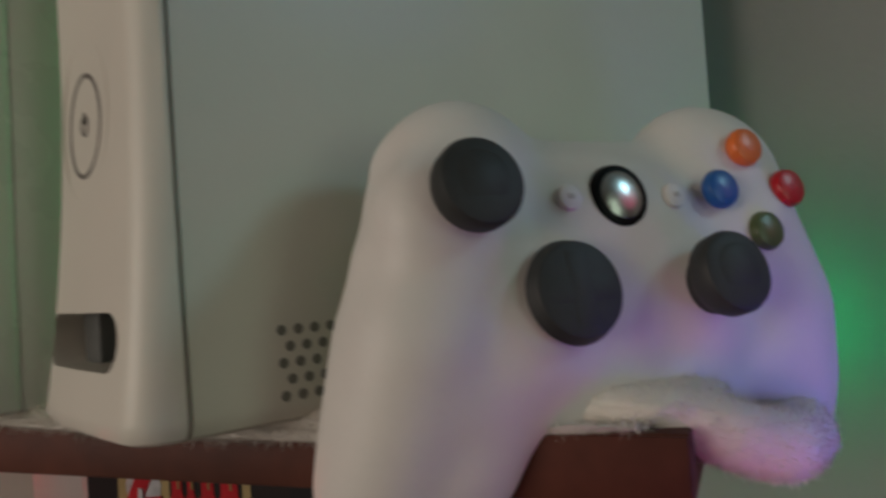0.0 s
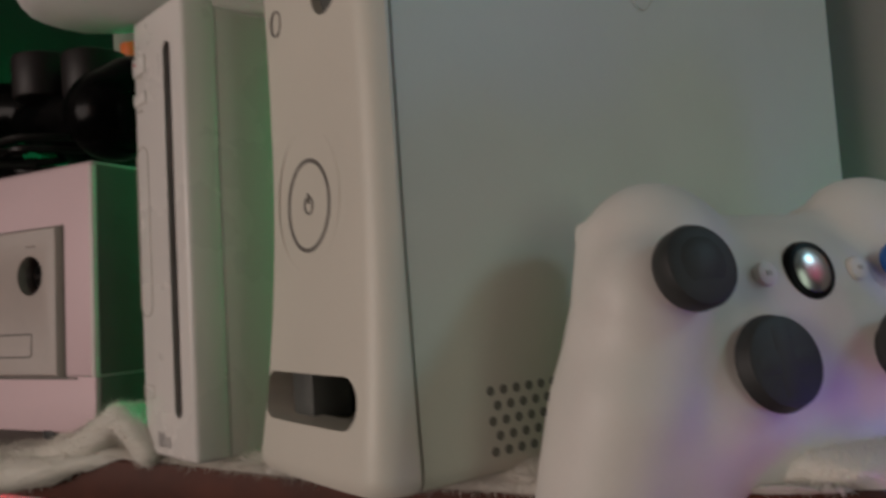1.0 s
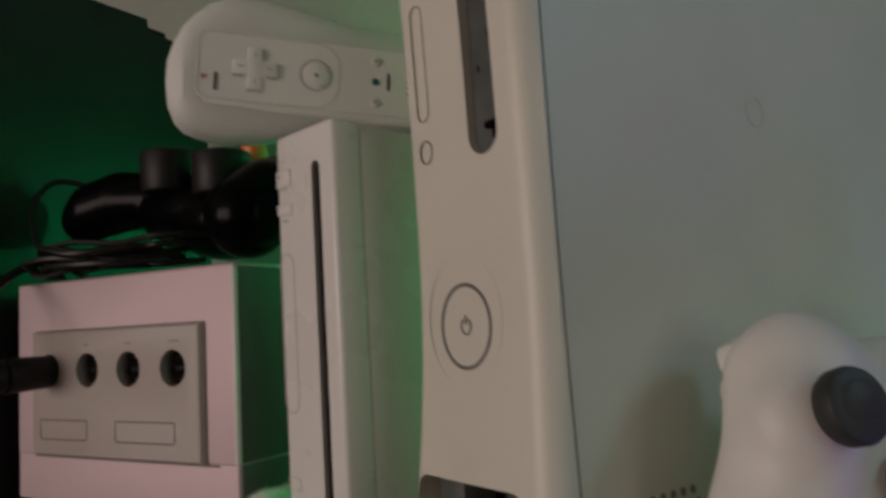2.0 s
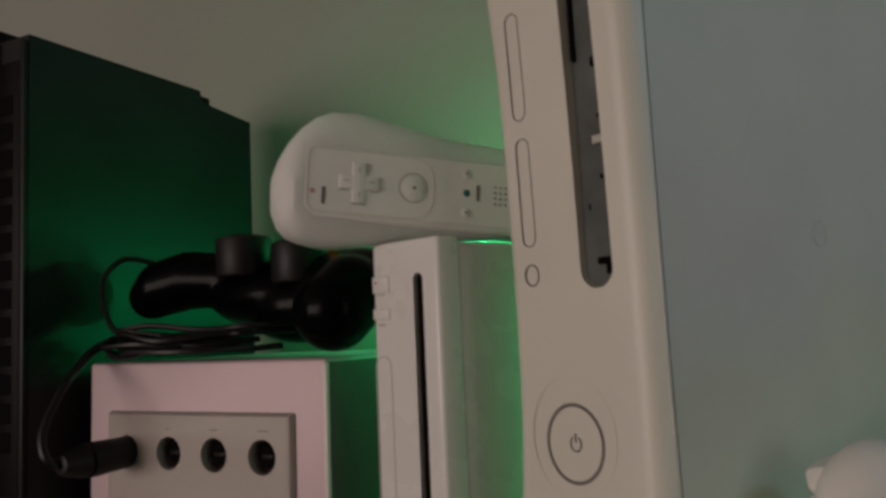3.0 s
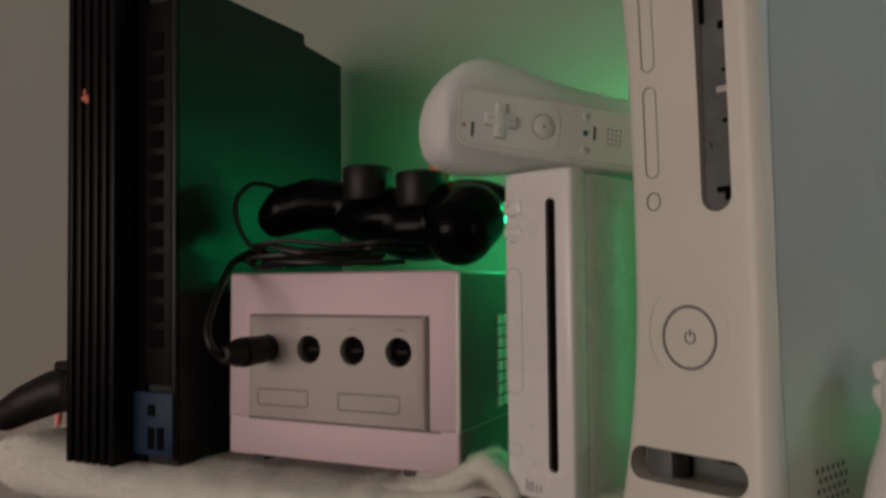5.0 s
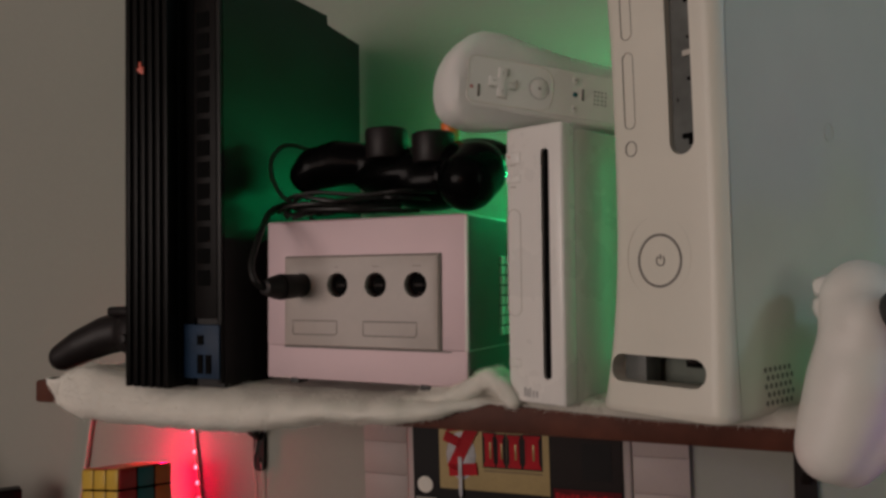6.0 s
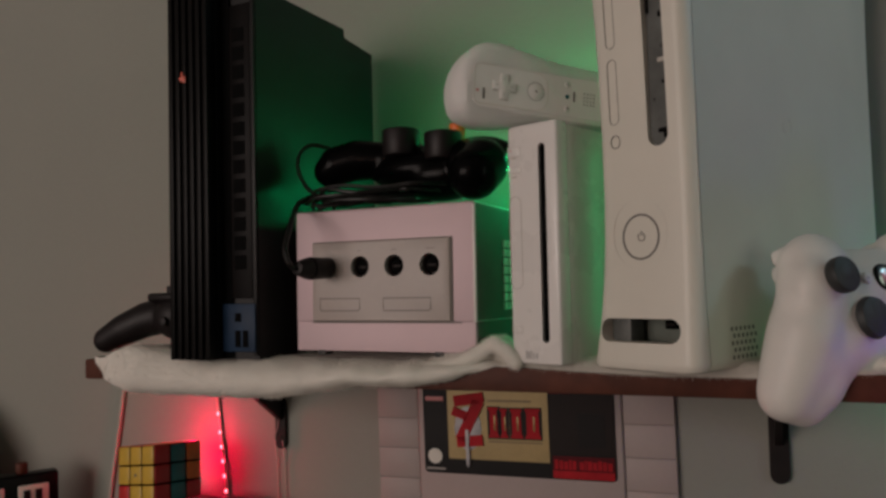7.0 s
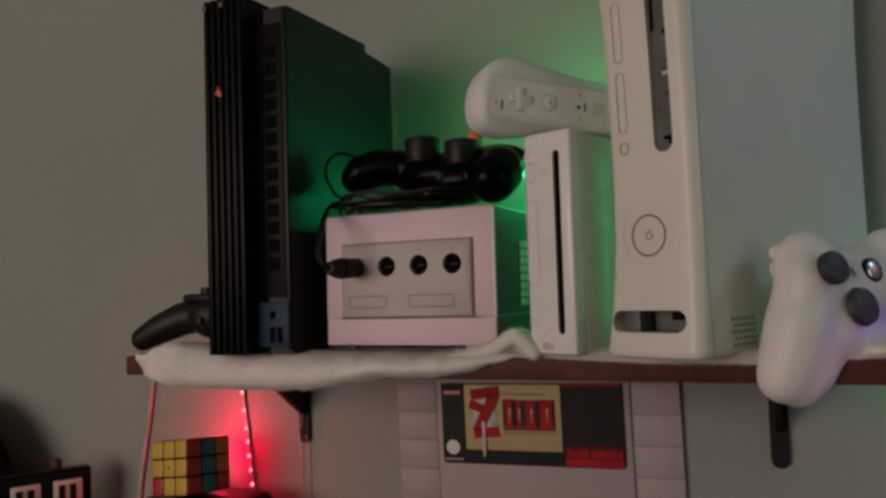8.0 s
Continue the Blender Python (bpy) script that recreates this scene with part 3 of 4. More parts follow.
for cz, h in ((0.1408, 0.0066), (0.1285, 0.0042)):
    k = part("button", box(-0.0200, -0.0098, -0.0006, 0.002, cz - h / 2, cz + h / 2, 0.0005), WWHITE, slim, "small white push button")
    part("outline", band([(-0.0200, cz - h / 2), (-0.0098, cz - h / 2), (-0.0098, cz + h / 2), (-0.0200, cz + h / 2)], 0.0003, flat, 0.0003), LINE, k)
part("card_door", band(capsule(-0.0149, 0.080, 0.0100, 0.062, 3), 0.00035, flat, 0.0002), LINE, slim, "outlined card slot door")
part("eject_button", band([(-0.0196, 0.020), (-0.0112, 0.020), (-0.0112, 0.0245), (-0.0196, 0.0245)], 0.0003, flat, 0.0002), LINE, slim)
part("power_light", rod((-0.0176, -0.0008, 0.1418), (-0.0176, 0.001, 0.1418), 0.0006, n=8), REDB, slim)
for k, (x0, x1, z0, z1) in enumerate(((-0.0090, -0.0078, 0.0035, 0.0088), (-0.0072, -0.0060, 0.0035, 0.0080), (-0.0054, -0.0042, 0.0035, 0.0088), (-0.0030, -0.0019, 0.0035, 0.0074), (-0.0006, 0.0005, 0.0035, 0.0074))):
    part("printed_mark", box(x0, x1, -0.00025, 0.001, z0, z1), PRINT, slim)
for z in (0.1362, 0.1236):
    part("printed_mark", box(-0.0172, -0.0128, -0.00025, 0.001, z, z + 0.0008), LINE, slim)

# ---- remote in a silicone jacket, lying across the small console ----
remote = thing("game_remote", pose(-0.1986, 0.1894, 1.5072, 0, 2.06, 48.6), "white game remote in a cloudy silicone jacket resting on a console", "remote control")
RX = (-0.0836, -0.0830, -0.0805, -0.0770, -0.0725, -0.066, -0.058, -0.046, -0.034, -0.018, 0.0, 0.02, 0.043, 0.058, 0.063, 0.066)
RT = (0.0230, 0.0290, 0.0362, 0.0425, 0.0480, 0.0530, 0.0560, 0.0562, 0.0541, 0.0508, 0.0475, 0.0455, 0.0442, 0.0430, 0.0400, 0.0340)
RB = (0.0190, 0.0120, 0.0060, 0.0025, 0.0005, -0.0010, -0.0020, -0.0012, 0.0004, 0.0014, 0.0026, 0.0040, 0.0052, 0.0064, 0.008, 0.010)
rings = []
for x, top, bot in zip(RX, RT, RB):
    x += 0.0045 * min(max((-x - 0.03) / 0.04, 0), 1)
    h, c = (top - bot) / 2, (top + bot) / 2
    d = 0.0160 * min(1.0, (h / 0.020) ** 0.6)
    ring = []
    for k in range(32):
        a = math.tau * k / 32
        ca, sa = math.cos(a), math.sin(a)
        ring.append((x, d * math.copysign(abs(ca) ** 0.5, ca), c + h * math.copysign(abs(sa) ** 0.8, sa)))
    rings.append(ring)
part("jacket", loft(rings), SILICONE, remote, "cloudy white silicone jacket")
part("body", box(-0.0690, 0.0600, -0.0152, 0.0120, 0.0055, 0.0385, 0.0040, 4), PLATEWHITE, remote, "white remote body inside the jacket", at=pose(0, 0, 0, 0, 2.0, 0))
tilt = pose(0, 0, 0.0222, 0, 2.5, 0)
frontY = -0.01608


def rounded(x0, x1, z0, z1, left, right, n=6):
    """A rectangle in the x z plane with its corners rounded."""
    pts = []
    for cx, cz, r, a0 in ((x1 - right, z1 - right, right, 0), (x0 + left, z1 - left, left, 90), (x0 + left, z0 + left, left, 180), (x1 - right, z0 + right, right, 270)):
        for k in range(n + 1):
            a = math.radians(a0 + 90 * k / n)
            pts.append((cx + r * math.cos(a), cz + r * math.sin(a)))
    return pts


plate = part("faceplate", prism(rounded(-0.0680, 0.058, -0.0136, 0.0136, 0.0045, 0.003), frontY, frontY + 0.003), PLATEWHITE, remote, "white remote face", at=tilt)
cross = bmesh.new()
add_box(cross, -0.0543, -0.0377, frontY - 0.0005, frontY + 0.0008, -0.0028, 0.0028, 0.0004)
add_box(cross, -0.0488, -0.0432, frontY - 0.0006, frontY + 0.0008, -0.0083, 0.0083, 0.0004)
part("direction_pad", cross, PLATEWHITE, plate)
for x, z, w, h in ((-0.046, -0.0090, 0.0060, 0.0006), (-0.0525, -0.0034, 0.0040, 0.0006), (-0.0395, -0.0034, 0.0040, 0.0006), (-0.0371, 0.0, 0.0005, 0.0055), (-0.0426, 0.0060, 0.0005, 0.0045), (-0.046, -0.0052, 0.0005, 0.0022), (-0.046, 0.0052, 0.0005, 0.0022), (-0.0513, 0.0004, 0.0022, 0.0005), (-0.0405, 0.0004, 0.0022, 0.0005)):
    part("pad_shadow_gap", box(x - w / 2, x + w / 2, frontY - 0.0007, frontY - 0.0002, z - h / 2, z + h / 2), LINE, plate)
part("speaker_bar", box(-0.0612, -0.0599, frontY - 0.0003, frontY, -0.0100, -0.0030, 0.0003), GROOVE, plate)
part("status_dot", rod((-0.0650, frontY - 0.0003, -0.0050), (-0.0650, frontY, -0.0050), 0.0010, n=14), LABELPINK, plate)
part("opening_rim", band(rounded(-0.0672, -0.0135, -0.0130, 0.0130, 0.0040, 0.0090), 0.00040, lambda x, z: frontY, 0.0002), FAINT, plate, "soft edge of the jacket opening")
big_a = part("round_button", rod((-0.0225, frontY - 0.0004, 0.0), (-0.0225, frontY, 0.0), 0.0052, n=28, bevel=0.0003), PLATEWHITE, plate)
part("button_rim", band([(-0.0225 + 0.0062 * math.cos(a), 0.0062 * math.sin(a)) for a in (math.tau * k / 28 for k in range(28))], 0.0004, lambda x, z: frontY, 0.0002), PRINT, big_a)
part("letter_mark", box(-0.0230, -0.0216, frontY - 0.0006, frontY - 0.0002, -0.0006, 0.0006), GROOVE, big_a)
for x, z, mat in ((0.0015, 0.0085, WWHITE), (0.0015, 0.0, TEALS), (0.0015, -0.0085, WWHITE)):
    k = part("small_button", rod((x, frontY - 0.0004, z), (x, frontY, z), 0.0021 if mat is WWHITE else 0.0015, n=16, bevel=0.0003), mat, plate)
    if mat is WWHITE:
        part("button_mark", box(x - 0.0006, x + 0.0006, frontY - 0.0006, frontY - 0.0003, z - 0.0002, z + 0.0005), GROOVE, k)
part("speaker_bar", box(0.0062, 0.0074, frontY - 0.0004, frontY, -0.003, 0.004, 0.0003), GROOVE, plate)
for i in range(4):
    for j in range(4):
        part("speaker_hole", rod((0.0150 + 0.0025 * i, frontY - 0.0003, -0.0037 + 0.0025 * j), (0.0150 + 0.0025 * i, frontY, -0.0037 + 0.0025 * j), 0.0005, n=6), GROOVE, plate)

# ---- the pearl cube console ----
cube = thing("game_console", pose(-0.3970, 0.1544, 1.3531, -0.7, 0.1, 1.4), "pearl silver cube shaped game console with four controller ports", "game console")
GW, GD, GH = 0.1500, 0.155, 0.1084
part("base", box(0.0004, GW - 0.0004, 0.0005, GD, 0.003, 0.0258, 0.0010, 3), SILVER, cube)
upper = part("body", box(0, GW, 0, GD, 0.0242, GH, 0.0018, 3), SILVER, cube)
# thin dark skins paint the shade on the side facing the slim console
part("shaded_side", box(GW - 0.001, GW + 0.0006, 0.0022, GD - 0.001, 0.0256, GH - 0.0016, 0.0003), SIDESHADE, cube, "vented side coloured dark for its shade")
part("shaded_side", box(GW - 0.0014, GW + 0.0003, 0.0022, GD - 0.001, 0.0035, 0.0246, 0.0003), SIDESHADE, cube, "side of the base coloured dark for its shade")
# paler strip paints the bright highlight along the front corner
part("corner_edge", box(GW - 0.0022, GW + 0.0003, -0.0003, 0.0022, 0.0245, GH - 0.002, 0.0009, 3), EDGEGLINT, cube, "front edge with a painted highlight")
for x in (0.0225, 0.1205):
    part("foot", box(x - 0.0035, x + 0.0035, 0.0005, 0.012, 0.0, 0.0045, 0.0008), RUBBER, cube, "black rubber foot")
front = part("front_panel", loft([[(x, y, z) for x, z in ((0.0165 + a, 0.0252 + b), (0.1325 - a, 0.0252 + b), (0.1325 - a, 0.0840 - b), (0.0165 + a, 0.0840 - b))] for y, a, b in ((0.004, 0, 0), (-0.0012, 0, 0), (-0.0030, 0.0010, 0.0004), (-0.0036, 0.0024, 0.0010))]), FACEGREY, cube, "pinkish grey bulging front panel")
outline = [(0.0162, 0.0249), (0.1328, 0.0249), (0.1328, 0.0843), (0.0162, 0.0843)]
part("panel_gap", band(outline, 0.0007, lambda x, z: 0.0, 0.0002), GROOVE, cube)
PX = (0.0310, 0.0594, 0.0879, 0.1164)
cut(front, [rod((x, -0.02, 0.0652), (x, 0.014, 0.0652), 0.0079, n=32) for x in PX])
cut(upper, [rod((x, -0.02, 0.0652), (x, 0.013, 0.0652), 0.0079, n=32) for x in PX])
for k, x in enumerate(PX):
    s = part("controller_port", rod((x, 0.0065, 0.0652), (x, 0.0125, 0.0652), 0.0078, n=28), LABELBROWN, cube, "round dark controller port")
    part("collar", rod((x, 0.0012, 0.0652), (x, 0.0064, 0.0652), 0.0052, n=24, bevel=0.0006), VOID, s)
    part("port_key", box(x - 0.0034, x + 0.0034, 0.0006, 0.0011, 0.0640, 0.0658, 0.0002), LABELBROWN, s)
    for j in range(k + 1 if k else 0):
        part("port_dot", box(x - 0.0018 + 0.0016 * j, x - 0.0009 + 0.0016 * j, -0.0038, -0.0034, 0.0765, 0.0771), GROOVE, s)
for x0, x1 in ((0.0245, 0.0590), (0.0790, 0.1172)):
    part("card_slot", band([(x0 + 0.0008, 0.0330), (x1 - 0.0016, 0.0330), (x1, 0.0343), (x1, 0.0420), (x0, 0.0420), (x0, 0.0338)], 0.0007, lambda x, z: -0.0036, 0.0002), GROOVE, cube, "outlined memory card door")
part("panel_line", box(0.015, 0.139, -0.0004, 0.0006, 0.0239, 0.0246), GROOVE, cube)
for k in range(8):
    for y in (0.0505, 0.0600):
        part("vent_slat", box(GW - 0.001, GW + 0.0020, y, y + 0.0062, 0.0318 + 0.0066 * k, 0.0373 + 0.0066 * k, 0.0006), WWHITE, cube, "pale vent slat")
part("corner_mark", band([(0.1265, 0.0075), (0.1385, 0.0075), (0.1385, 0.0185), (0.1265, 0.0185)], 0.0004, lambda x, z: 0.0008, 0.0002), LINE, cube)
plug = part("cable_plug", rod((PX[0], 0.005, 0.0652), (PX[0] - 0.001, -0.026, 0.0642), 0.0074, 0.0084, n=24, bevel=0.0016), GREYPAD, cube, "black controller plug")
part("plug_neck", rod((PX[0] - 0.001, -0.0261, 0.0642), (PX[0] - 0.0015, -0.0395, 0.0640), 0.0078, 0.0052, n=20, bevel=0.0016), GREYPAD, plug)
lead = tube([(-0.3668, 0.1150, 1.4172), (-0.3700, 0.1115, 1.4220), (-0.3735, 0.1125, 1.4310), (-0.3755, 0.1180, 1.4410), (-0.3785, 0.1270, 1.4520), (-0.3840, 0.1380, 1.4600), (-0.3905, 0.1520, 1.4680), (-0.3900, 0.1680, 1.4740), (-0.3800, 0.1800, 1.4720)], 0.0021, 8, 8)
tagged(part("controller_cable", lead, CABLE), "black controller cable running from a port over the console", "cable")

# ---- black controller with its cable, lying on the cube console ----
pad = thing("game_controller", pose(0.006, -0.011, 0), "black game controller with two thick sticks lying on the cube console", "game controller")
part("shell", blob([("chain", [((-0.3935, 0.200, 1.4965), 0.0130), ((-0.3870, 0.202, 1.5010), 0.0158), ((-0.3720, 0.207, 1.5045), 0.0164), ((-0.3520, 0.212, 1.5030), 0.0150), ((-0.3340, 0.215, 1.5010), 0.0145)]),
                    ("chain", [((-0.3300, 0.216, 1.4995), 0.0140), ((-0.3000, 0.217, 1.4960), 0.0160), ((-0.2760, 0.208, 1.4950), 0.0165), ((-0.2580, 0.197, 1.4895), 0.0195), ((-0.2600, 0.187, 1.4825), 0.0195)]),
                    ((-0.3180, 0.216, 1.4930), (0.044, 0.024, 0.0165)), ((-0.3000, 0.216, 1.4870), (0.036, 0.024, 0.0200)), ((-0.268, 0.215, 1.500), (0.028, 0.02, 0.014))], 0.0016, 6), PADBLACK, pad)
for x, y, z, r, h in ((-0.3285, 0.203, 1.5070, 0.0148, 0.0168), (-0.2925, 0.203, 1.5015, 0.0142, 0.0165)):
    st = part("thumb_stick", rod((x, y, z - 0.004), (x, y, z + h), r * 0.97, r, n=32, bevel=0.0018), GREYPAD, pad, "thick black rubber stick")
    part("stick_top", rod((x, y, z + h), (x, y, z + h + 0.0008), r * 0.72, r * 0.66, n=28), BLACK, st)
part("button", rod((-0.2895, 0.224, 1.5060), (-0.2895, 0.222, 1.5275), 0.0064, n=20, bevel=0.001), ORANGE, pad, "orange button")
part("button", rod((-0.3080, 0.236, 1.5120), (-0.3080, 0.236, 1.5220), 0.0050, n=20, bevel=0.001), OLIVE, pad)
rng = random.Random(11)
for k in range(13):
    y = 0.160 + 0.006 * (k % 5)
    z = 1.4640 + 0.0036 * (k // 4)
    x0, x1 = -0.392 + rng.uniform(-0.006, 0.020), -0.322 + rng.uniform(-0.02, 0.030)
    pts = [(x0, y + 0.014, z + 0.001), (x0 + 0.012, y + rng.uniform(-0.004, 0.004), z + rng.uniform(0, 0.004)), ((x0 * 2 + x1) / 3, y - rng.uniform(0, 0.006), z + rng.uniform(-0.0002, 0.006)), ((x0 + x1 * 2) / 3, y + rng.uniform(-0.006, 0.004), z + rng.uniform(0.0, 0.005)), (x1 - 0.006, y + rng.uniform(-0.003, 0.008), z + rng.uniform(0.0, 0.003)), (x1 + 0.008, y + 0.022, z + 0.003)]
    part("cable_coil", tube(pts, 0.0015, 7, 5), CABLE, pad)
part("cable_loop", tube([(-0.3780, 0.1770, 1.4690), (-0.3940, 0.1750, 1.4780), (-0.4045, 0.1770, 1.4890), (-0.4095, 0.1790, 1.5000), (-0.4095, 0.1830, 1.5110), (-0.4020, 0.1910, 1.5180), (-0.3860, 0.2070, 1.5120)], 0.0015, 8, 8), CABLE, pad)

# ---- the tall black console ----
PH = 0.2855
black = thing("game_console", pose(-0.4862, 0.1130, 1.3508, 0, 0, 1.2), "tall black game console with a ribbed front standing upright", "game console")
part("ribbed_half", box(-0.0010, 0.0400, 0.010, 0.184, 0, PH + 0.0110, 0.0012), RIBBLACK, black)
for k in range(6):
    x = 0.0005 + 0.0069 * k
    part("front_rib", box(x, x + 0.0046, 0.0, 0.0105, 0.0, PH + 0.0105, 0.0009), RIBBLACK, black, "raised vertical rib")
part("drive_half", loft([[(x, y, z) for y, z in ((0.0175, 0), (0.189, 0), (0.189, PH - 0.0115), (0.1415, PH - 0.0075), (0.1405, PH), (0.0175, PH))] for x in (0.0400, 0.0728)]), SATIN, black, smooth=False)
part("shadow_gap", box(0.0408, 0.0485, 0.0155, 0.0172, 0.001, PH - 0.001), VOID, black)
tray = part("drive_tray", box(0.0490, 0.0685, 0.0150, 0.0173, 0.046, 0.272, 0.0006), TRAY, black, "brownish black disc tray front")
for k in range(13):
    part("tray_recess", box(0.0520, 0.0632, 0.0146, 0.0149, 0.068 + 0.0146 * k, 0.0785 + 0.0146 * k, 0.0001), VOID, tray)
part("edge_strip", box(0.0690, 0.0726, 0.0146, 0.0173, 0.003, PH - 0.003, 0.0006), SATIN, black)
blue = part("port_plate", box(0.0412, 0.0722, 0.0128, 0.0144, 0.0060, 0.0420, 0.0006), BLUEPLATE, black, "blue port plate")
part("port", box(0.0540, 0.0590, 0.0120, 0.0127, 0.0285, 0.0350), VOID, blue)
part("port", box(0.0540, 0.0585, 0.0120, 0.0127, 0.0095, 0.0220), VOID, blue)
part("port", box(0.0612, 0.0657, 0.0120, 0.0127, 0.0095, 0.0220), VOID, blue)
mark = bmesh.new()
add_box(mark, 0.0143, 0.0165, -0.0008, 0.0002, 0.2138, 0.2215, 0.0005)
add_box(mark, 0.0164, 0.0191, -0.0010, 0.0002, 0.2126, 0.2180, 0.0005)
add_box(mark, 0.0127, 0.0147, -0.0009, 0.0002, 0.2148, 0.2176, 0.0005)
part("emblem", mark, PSRED, black, "small red emblem")
# grey boxes paint the light caught by two rib ends
for x in (0.0018, 0.0196):
    part("rib_glint", box(x - 0.0020, x + 0.0020, -0.0007, 0.0010, PH + 0.0026, PH + 0.0070, 0.0003), RIBGLINT, black, "small grey box for a lit rib end")
part("power_switch", box(0.0350, 0.0375, 0.0096, 0.0104, 0.070, 0.082, 0.0004), BLACK, black)

# ---- dark controller lying behind the black console ----
grey = thing("game_controller", pose(-0.010, 0, -0.004), "dark grey game controller lying on the fleece behind the black console", "game controller")
part("shell", blob([("chain", [((-0.6120, 0.168, 1.3645), 0.0120), ((-0.5930, 0.172, 1.3740), 0.0145), ((-0.5720, 0.178, 1.3825), 0.0160), ((-0.5480, 0.184, 1.3875), 0.0168)]), ((-0.515, 0.19, 1.3900), (0.030, 0.026, 0.017)), ((-0.536, 0.182, 1.3850), (0.024, 0.020, 0.021))], 0.0018, 6), GREYPAD, grey)
part("shoulder_button", box(-0.560, -0.520, 0.166, 0.182, 1.3985, 1.4060, 0.003, 3), GREYPAD, grey)
part("stick", rod((-0.544, 0.184, 1.402), (-0.544, 0.184, 1.4120), 0.0070, n=18, bevel=0.001), GREYPAD, grey)
part("button", rod((-0.5340, 0.159, 1.3815), (-0.5340, 0.168, 1.3815), 0.0042, n=16, bevel=0.0008), GREYPAD, grey)

# ---- white controller straddling the shelf corner ----
white = thing("game_controller", pose(-0.0130, 0.2008, 1.3977, -12.82, -0.38, 51.74), "white game controller leaning on the tall console over the shelf corner", "game controller")


# x to the right of the pad, y away from its face, z to its top
part("shell", blob([((-0.0305, 0.0050, 0.0090), (0.0238, 0.0175, 0.0248)), ((0.0490, 0.0050, 0.0100), (0.0265, 0.0175, 0.0250)), ((0.002, 0.0045, -0.0140), (0.056, 0.0180, 0.0310)), ((0.003, 0.0045, -0.0030), (0.042, 0.0192, 0.0235)), ((-0.0368, 0.0052, -0.0005), (0.0213, 0.0173, 0.0262)), ((0.0540, 0.0052, -0.0005), (0.0220, 0.0173, 0.0262)),
                    ("chain", [((-0.0435, 0.0075, 0.0060), 0.0115), ((-0.0430, 0.0075, 0.0165), 0.0105), ((-0.0360, 0.0080, 0.0230), 0.0090)]), ("chain", [((-0.040, 0.006, 0.0130), 0.0105), ((0.005, 0.006, 0.0135), 0.0105), ((0.050, 0.006, 0.0130), 0.0105)]),
                    ((-0.0430, -0.0045, -0.0005), (0.0168, 0.0120, 0.0168)), ((0.0240, -0.0045, -0.0225), (0.0172, 0.0120, 0.0168)),
                    ((-0.0230, 0.0020, -0.0285), (0.0225, 0.0145, 0.0190)), ((0.0250, 0.0020, -0.0285), (0.0225, 0.0145, 0.0190)), ((-0.0355, 0.0020, -0.0060), (0.0220, 0.0155, 0.0250)), ((-0.0405, 0.0060, -0.0120), (0.0225, 0.0160, 0.0220)), ((0.0480, 0.0020, -0.0060), (0.0250, 0.0155, 0.0250)),
                    ((-0.0375, 0.0080, -0.0360), (0.0215, 0.0155, 0.0200)), ((0.0520, 0.0080, -0.0360), (0.0215, 0.0155, 0.0200)),
                    ((0.0110, 0.0070, -0.0390), (0.0510, 0.0150, 0.0200)), ("chain", [((-0.0290, 0.0090, -0.0360), 0.0170), ((-0.0385, 0.0170, -0.0540), 0.0170), ((-0.0450, 0.0230, -0.0630), 0.0150)]),
                    ("chain", [((-0.0380, 0.0040, -0.0040), 0.0190), ((-0.0468, 0.0090, -0.0260), 0.0208), ((-0.0518, 0.0170, -0.0450), 0.0192), ((-0.0560, 0.0225, -0.0575), 0.0168)]),
                    ("chain", [((0.0540, 0.0040, -0.0040), 0.0190), ((0.0630, 0.0085, -0.0260), 0.0205), ((0.0680, 0.0150, -0.0450), 0.0190), ((0.0700, 0.0195, -0.0575), 0.0168)])], 0.0016, 28), PADWHITE, white)
for s in (-1, 1):
    rings = []
    for d, lift, shy in ((0.0530, -0.0010, 0.0016), (0.0516, -0.0004, 0.0), (0.0440, 0.0026, 0.0), (0.0340, 0.0036, 0.0), (0.0270, 0.0010, 0.0), (0.0250, 0.0, 0.0018)):
        y0, y1, z0, z1, r = 0.007, 0.0206 - shy, 0.0182 + lift + shy, 0.0264 + lift - shy, 0.0016
        rings.append([(0.0065 + s * d, y, z) for y, z in ((y0, z0), (y1 - r, z0), (y1, z0 + r), (y1, z1 - r), (y1 - r, z1), (y0, z1))])
    part("bumper", loft(rings), PADWHITE, white)
    rings = []
    for d, shy in ((0.0518, 0.35), (0.0508, 0.12), (0.0490, 0.0), (0.0330, 0.0), (0.0300, 0.2)):
        rings.append([(0.0065 + s * d, y + (0.014 - y) * shy, z + (0.0095 - z) * shy) for y, z in ((0.012, 0.0180), (0.0195, 0.0180), (0.0240, 0.0168), (0.0258, 0.0132), (0.0250, 0.0090), (0.0225, 0.0035), (0.0195, 0.0005), (0.012, 0.0005))])
    part("trigger", loft(rings), PADWHITE, white)


def stick(x, z, y):
    st = part("thumb_stick", rod((x, -0.0105, z), (x, y + 0.0070, z), 0.0078, 0.0078, n=24), RUBBER, white, "dark grey rubber thumb stick")
    part("cap", rod((x, y + 0.0078, z + 0.0006), (x, y, z + 0.0010), 0.0103, 0.0104, n=40, bevel=0.0020), RUBBER, st)
    part("cap_top", rod((x, y + 0.0002, z + 0.0010), (x, y - 0.0002, z + 0.0010), 0.0066, 0.0060, n=28), RUBBER, st)


